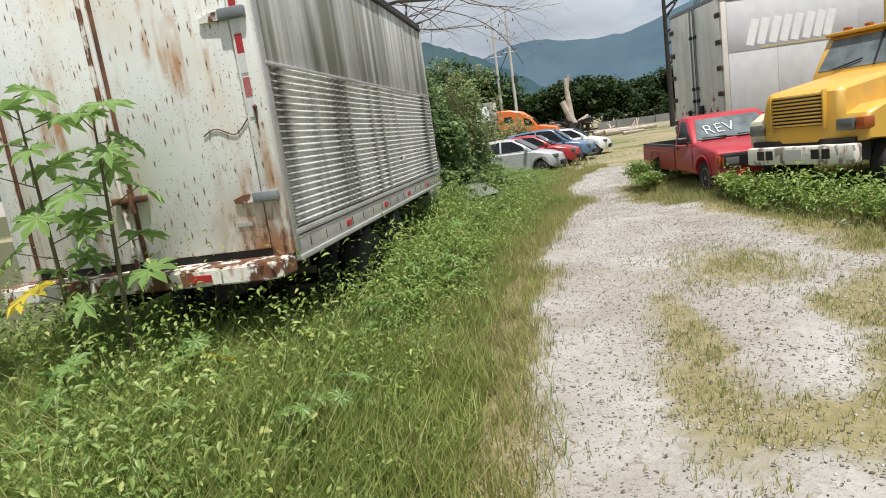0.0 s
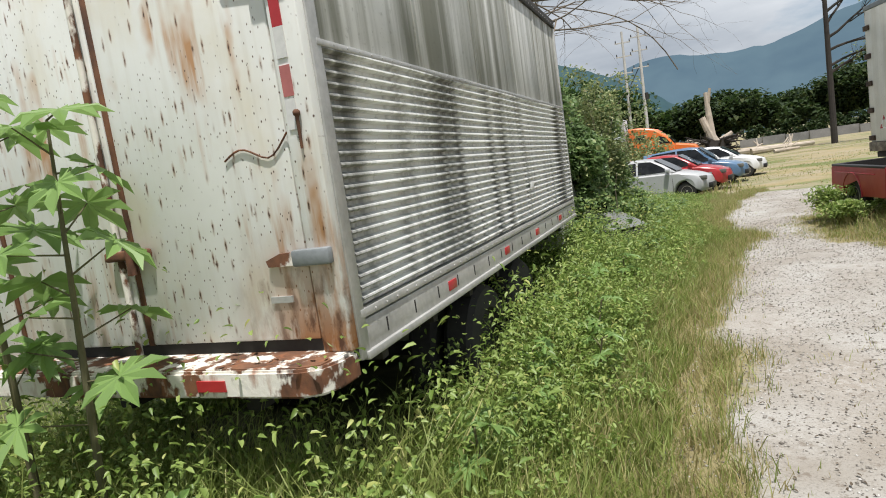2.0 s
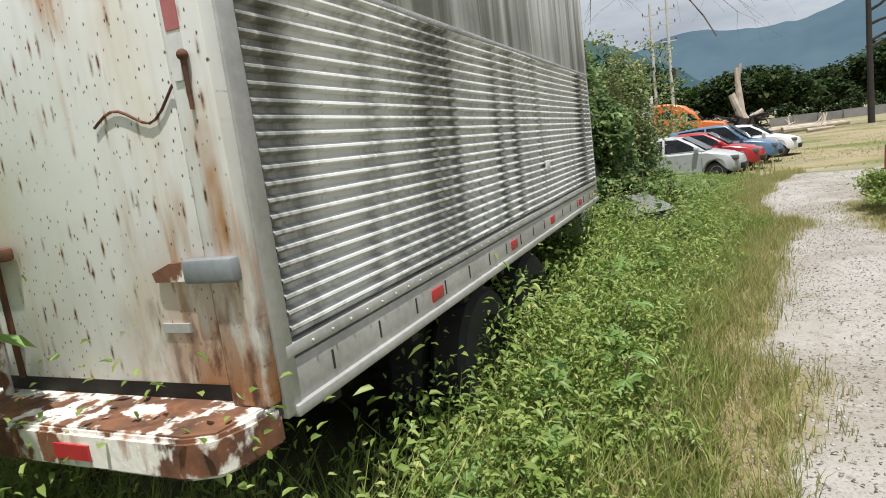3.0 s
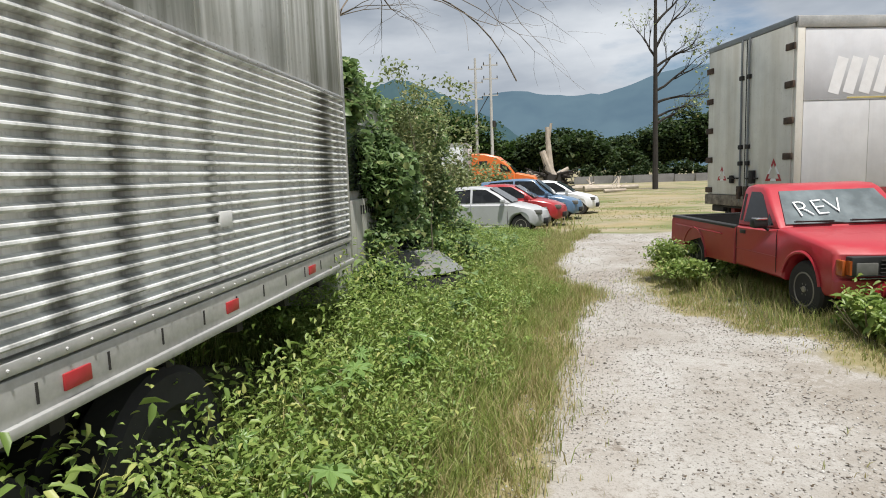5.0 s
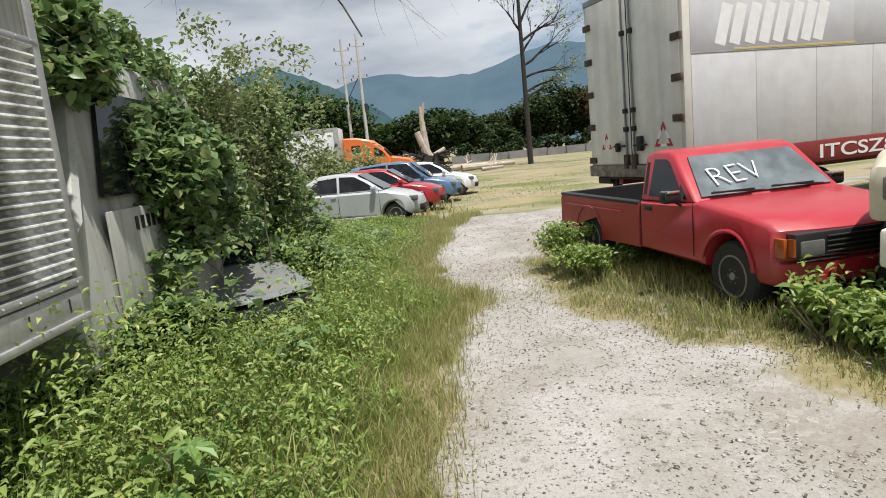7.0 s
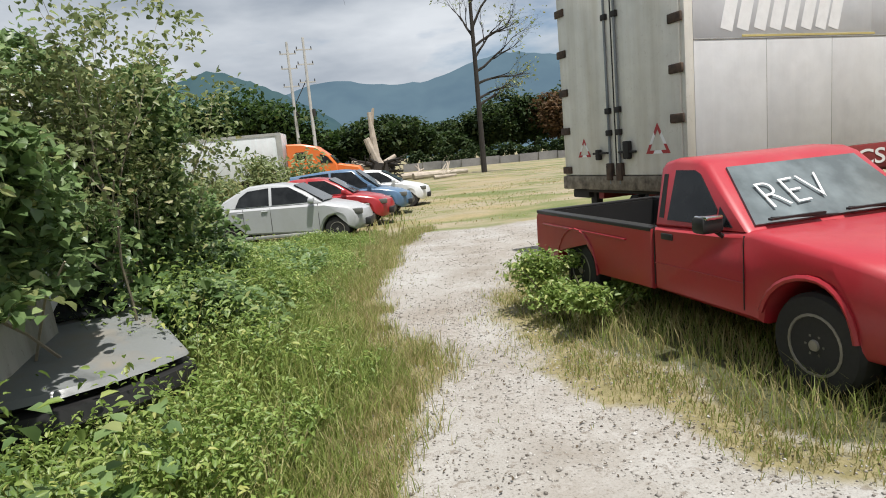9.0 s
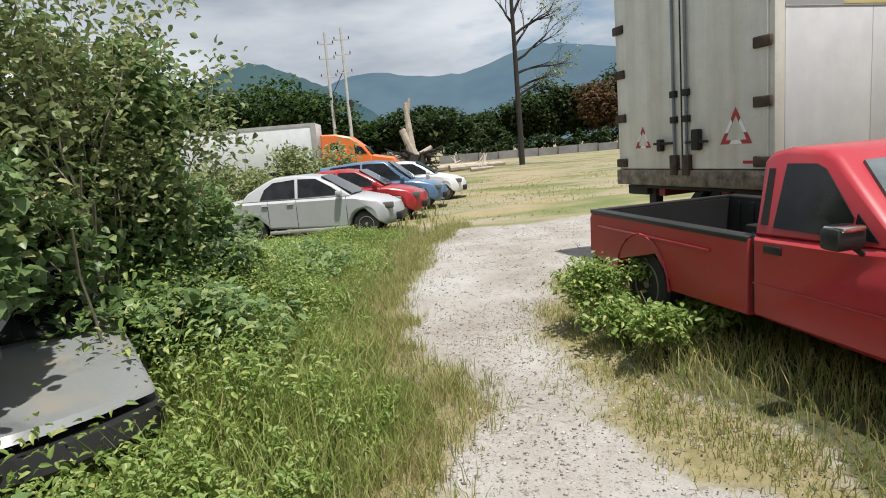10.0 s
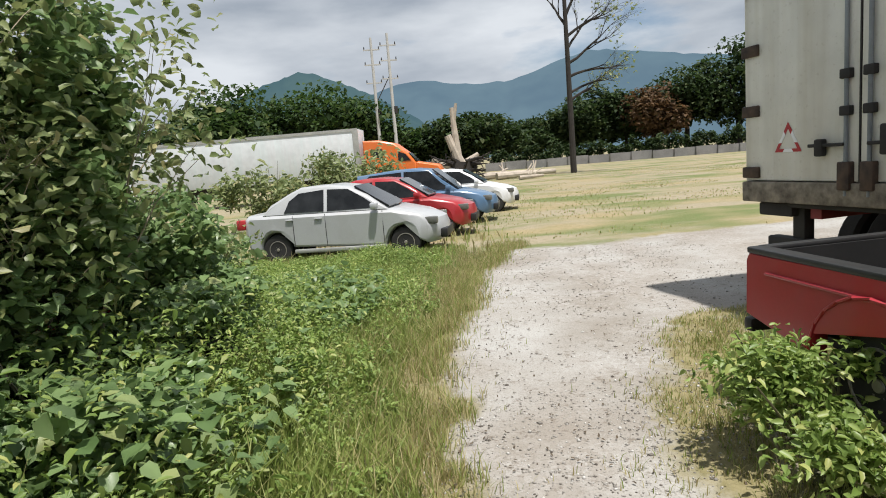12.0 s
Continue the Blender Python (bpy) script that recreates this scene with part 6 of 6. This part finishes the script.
# the vine thicket over the wrecks
P = []
for kk, (cx, cy, cz, rx, ry, rz, n) in enumerate([(-3.5, 11.4, 2.1, 1.5, 1.0, 0.85, 4600), (-2.6, 11.1, 2.75, 0.8, 0.6, 0.35, 1200), (-3.2, 12.6, 1.7, 1.7, 1.4, 1.5, 6500), (-2.6, 13.3, 1.2, 1.0, 1.2, 1.0, 3800), (-3.4, 14.6, 1.3, 1.5, 1.3, 1.35, 5200), (-2.35, 15.2, 1.2, 0.8, 1.1, 1.0, 3400), (-3.6, 16.6, 1.1, 1.6, 1.3, 1.2, 4200), (-2.3, 16.4, 0.55, 1.0, 1.3, 0.5, 2600), (-4.9, 13.0, 2.2, 1.6, 2.4, 1.8, 5200), (-2.2, 11.8, 0.8, 0.55, 1.2, 0.7, 2400), (-5.4, 16.0, 1.7, 1.6, 2.4, 1.8, 3800), (-2.2, 13.9, 0.6, 0.75, 1.0, 0.45, 1800), (-1.75, 14.7, 0.45, 0.7, 0.9, 0.35, 1800), (-2.35, 12.0, 1.9, 0.5, 0.55, 0.7, 2200), (-2.25, 12.4, 1.5, 0.6, 0.8, 1.0, 3000), (-2.25, 10.25, 2.4, 0.18, 0.2, 0.75, 500), (-2.3, 15.6, 1.9, 0.75, 0.9, 1.3, 3600), (-2.9, 14.2, 2.3, 0.9, 0.9, 0.9, 2600), (-2.6, 17.2, 0.9, 1.1, 1.0, 0.8, 2400), (-2.25, 11.1, 2.45, 0.25, 0.5, 0.3, 700), (-2.05, 11.7, 0.7, 0.3, 0.5, 0.5, 1100), (-2.9, 12.6, 2.7, 0.9, 1.0, 0.6, 2200), (-3.0, 13.2, 2.0, 0.9, 0.9, 0.9, 2600)]):
    P.append(blob_points(int(n * 1.9), (cx, cy, cz), (rx, ry, rz), 0.6, 14, 200 + kk))
P = np.concatenate(P)
P = P[P[:, 2] > 0.05]
door = (P[:, 0] > -2.4) & (P[:, 1] > 10.3) & (P[:, 1] < 11.5) & (P[:, 2] > 0.75) & (P[:, 2] < 2.2)
van = (P[:, 0] > -3.0) & (P[:, 1] > 13.2) & (P[:, 1] < 15.1) & (P[:, 2] > 1.85) & (P[:, 2] < 2.7)
bonnet = (P[:, 0] > -2.75) & (P[:, 0] < -1.0) & (P[:, 1] < 13.6) & (P[:, 1] > 11.6) & (P[:, 2] > 0.25) & (P[:, 2] < 1.0)
tagged(leaves("vine_thicket", P[~door & ~bonnet & ~van], 0.092, "vine", 0.55, 0.85), "dark climbing vines heaped over scrapped vehicles", "vines", kind="stuff")


def sapling(x, y, h, rad, n, seed, label, material="bush", leaf=0.075, spread=0.6):
    t = thing("sapling", pose(x, y, float(gz(x, y)) - 0.03), label, "tree")
    rnd = random.Random(seed)
    bm, tips = bmesh.new(), []
    for kk in range(4):
        branch_bm(bm, (rnd.uniform(-0.1, 0.1), rnd.uniform(-0.1, 0.1), 0), (rnd.uniform(-0.3, 0.3), rnd.uniform(-0.3, 0.3), 1), h * 0.62, 0.024, 2, rnd, spread, -0.15, 2, tips)
    part("branchwork", bm, "vinestem", t)
    c = np.array([list(v) for v in tips])
    c = c[rng.integers(0, len(c), n)] + rng.normal(size=(n, 3)) * rad
    c = c[c[:, 2] > 0.5]
    leaves("foliage", c, leaf, material, 0.4, 0.6, t)


sapling(-1.95, 14.35, 2.75, 0.10, 4200, 41, "thin sapling with small leaves rising from the vines", "bush", 0.07, 0.42)
sapling(-2.2, 15.4, 2.3, 0.14, 2600, 42, "tangled sapling with pale stems among vines")
sapling(-3.2, 15.6, 3.0, 0.16, 2400, 43, "leafy sapling rising above the thicket", "vine", 0.1)
# dead stalks and pale vines
rnd = random.Random(77)
for kk in range(16):
    bm = bmesh.new()
    x, y = rnd.uniform(-2.5, -1.75), rnd.uniform(12.6, 15.4)
    branch_bm(bm, (x, y, 0.15), (rnd.uniform(-0.7, 0.3), rnd.uniform(-0.5, 0.5), 1), rnd.uniform(0.9, 1.7), 0.014, 0, rnd, 0.5, 0.1, 1)
    tagged(part("dead_stalk", bm, "vinestem"), "pale dry woody stalk among the vines", "stalk", "dead stalks")
# hanging twig
bm = bmesh.new()
pts = [(-3.9 + 3.42 * s ** 0.8, 12.7 + 1.25 * s, 4.7 - 0.75 * s - 0.9 * s ** 6) for s in [q / 16 for q in range(17)]]
tube(bm, pts, 0.011, 5)
twig = part("drooping_twig", bm, "bark", bpy.data.objects["leafless_tree"])
twig.matrix_parent_inverse = bpy.data.objects["leafless_tree"].matrix_basis.inverted()


# ---- castor plants ----
def palmate(size, rnd, lobes=8):
    """One lobed leaf, stalk end at the origin, spread round +x."""
    bm = bmesh.new()
    c = bm.verts.new((0, 0, 0.02 * size))
    rim = []
    for k in range(lobes):
        an = radians(-150 + 300 * k / (lobes - 1))
        ln = size * (0.55 + 0.45 * math.cos(an / 2)) * rnd.uniform(0.9, 1.08)
        w = radians(300 / (lobes - 1) * 0.5)
        for da, f, zz in ((-w, 0.42, 0.02), (-w * 0.55, 0.72, 0.03), (0, 1.0, -0.16), (w * 0.55, 0.72, 0.03)):
            rim.append(bm.verts.new((math.cos(an + da) * ln * f, math.sin(an + da) * ln * f, zz * size)))
    for p, q in zip(rim, rim[1:]):
        bm.faces.new((c, p, q))
    me = bpy.data.meshes.new("leaf")
    bm.to_mesh(me)
    bm.free()
    return me


rnd = random.Random(12)
LEAF = [palmate(1.0, rnd) for _ in range(4)]
for me in LEAF:
    me.materials.append(M["castor"])
LEAFY = [me.copy() for me in LEAF]
for me in LEAFY:
    me.materials.clear()
    me.materials.append(M["yellowleaf"])


def castor(x, y, h, n, size, seed, yellow=0, label="young castor plant with large lobed leaves"):
    t = thing("castor_plant", pose(x, y, float(gz(x, y)) - 0.02), label, "plant", "castor plants")
    rnd = random.Random(seed)
    top = Vector((rnd.uniform(-0.1, 0.1), rnd.uniform(-0.1, 0.1), h))
    bm = cyl(bmesh.new(), (0, 0, 0), top * 0.5, 0.011 + h * 0.006, 0.009 + h * 0.003, 7)
    cyl(bm, top * 0.5, top, 0.009 + h * 0.003, 0.006, 6)
    part("stem", bm, "stem", t)
    for k in range(n):
        f = 1 - 0.62 * (k / max(1, n)) ** 1.1
        an = k * 2.4 + rnd.uniform(-0.3, 0.3)
        p = top * f
        q = p + Vector((math.cos(an), math.sin(an), rnd.uniform(0.1, 0.6))) * (size * rnd.uniform(0.8, 1.3) * (0.4 + 0.6 * min(1, 3 * (1 - f) + 0.2)))
        st = part("leaf_stalk", cyl(bmesh.new(), p, q, 0.005, 0.003, 5), "stem", t)
        lf = new("leaf", (LEAFY if k >= n - yellow else LEAF)[k % 4])
        lf.parent = t
        s = size * rnd.uniform(0.75, 1.15)
        lf.matrix_basis = Matrix.LocRotScale(q, Euler((rnd.uniform(-0.5, 0.5), rnd.uniform(0.0, 0.75), an)), (s, s, s))


castor(-3.35, 3.5, 2.4, 16, 0.22, 1, 1, "tall castor plant against the rusty doors")
castor(-3.0, 3.52, 2.25, 16, 0.21, 2, 0, "castor plant shading the box's doors")
castor(-3.95, 3.1, 2.4, 16, 0.24, 3, 1, "tall castor plant with a yellow leaf by the box")
castor(-2.38, 3.45, 0.72, 5, 0.15, 4, 0)
castor(-2.36, 3.35, 0.55, 1, 0.14, 5, 1, "small castor plant with one yellow leaf")
castor(-1.6, 3.0, 0.42, 4, 0.13, 6, 1)
castor(-2.5, 2.5, 0.5, 6, 0.16, 7, 1)
castor(-2.0, 2.2, 0.45, 5, 0.15, 8, 0)
castor(-2.9, 2.9, 0.75, 7, 0.17, 9, 0)
for kk in range(7):
    castor(rnd.uniform(-2.9, -1.3), rnd.uniform(1.9, 3.4), rnd.uniform(0.35, 0.6), rnd.randint(3, 5), rnd.uniform(0.11, 0.15), 80 + kk)
for kk in range(14):
    castor(rnd.uniform(-1.85, -1.25), 4.6 + kk * 0.42 + rnd.uniform(-0.1, 0.1), rnd.uniform(0.35, 0.6), rnd.randint(3, 6), rnd.uniform(0.11, 0.17), 50 + kk)

# ---- gravel, last ----
def stones(n, x0, x1, y0, y1, lo, hi, name, label):
    x, y = scatter(n, x0, x1, y0, y1)
    keep = (left_of(x, y) < 0.1) & (right_of(x, y) < 0.15) & (vnoise(x, y, 1.8, 21) > 0.25)
    x, y = x[keep], y[keep]
    n = len(x)
    s = rng.uniform(lo, hi, n) * rng.uniform(0.5, 1.0, n)
    base = np.array([[1, 0, 0], [0, 1, 0], [-1, 0, 0], [0, -1, 0], [0, 0, 0.7], [0, 0, -0.7]])
    a1 = rng.uniform(0, 6.283, n)
    P = base[None] * rng.uniform(0.6, 1.2, (n, 6, 1)) * s[:, None, None]
    c, si = np.cos(a1)[:, None], np.sin(a1)[:, None]
    Q = np.stack([P[:, :, 0] * c - P[:, :, 1] * si + x[:, None], P[:, :, 0] * si + P[:, :, 1] * c + y[:, None], P[:, :, 2] + gz(x, y)[:, None] + s[:, None] * 0.15], 2)
    f = np.array([[0, 1, 4], [1, 2, 4], [2, 3, 4], [3, 0, 4], [1, 0, 5], [2, 1, 5], [3, 2, 5], [0, 3, 5]])
    F = (np.arange(n)[:, None, None] * 6 + f[None]).reshape(-1, 3)
    tagged(mesh(name, Q.reshape(-1, 3), F, "stone"), label, "gravel", kind="stuff")


stones(46000, -0.9, 4.0, 1.2, 16, 0.005, 0.015, "gravel", "loose pale gravel scattered over the track")
stones(3500, -0.6, 4.0, 3, 23, 0.012, 0.024, "coarse_gravel", "coarser stones on the track")

# litter of dead leaves and twigs on the track
x, y = scatter(9000, -0.9, 4.5, 1.5, 23)
keep = (left_of(x, y) < 0.2) & (right_of(x, y) < 0.2) & (vnoise(x, y, 2.2, 41) > 0.4)
x, y = x[keep], y[keep]
lv, lf = leaf_arrays(np.stack([x, y, gz(x, y) + 0.012], 1), np.full(len(x), 0.024), 0.95, 0.5)
M["litter"] = plain("dead_leaf_litter", (0.10, 0.075, 0.05), 0.9, 0, 0.4)
tagged(mesh("leaf_litter", lv, lf, "litter"), "small dark dead leaves strewn on the gravel", "litter", kind="stuff")
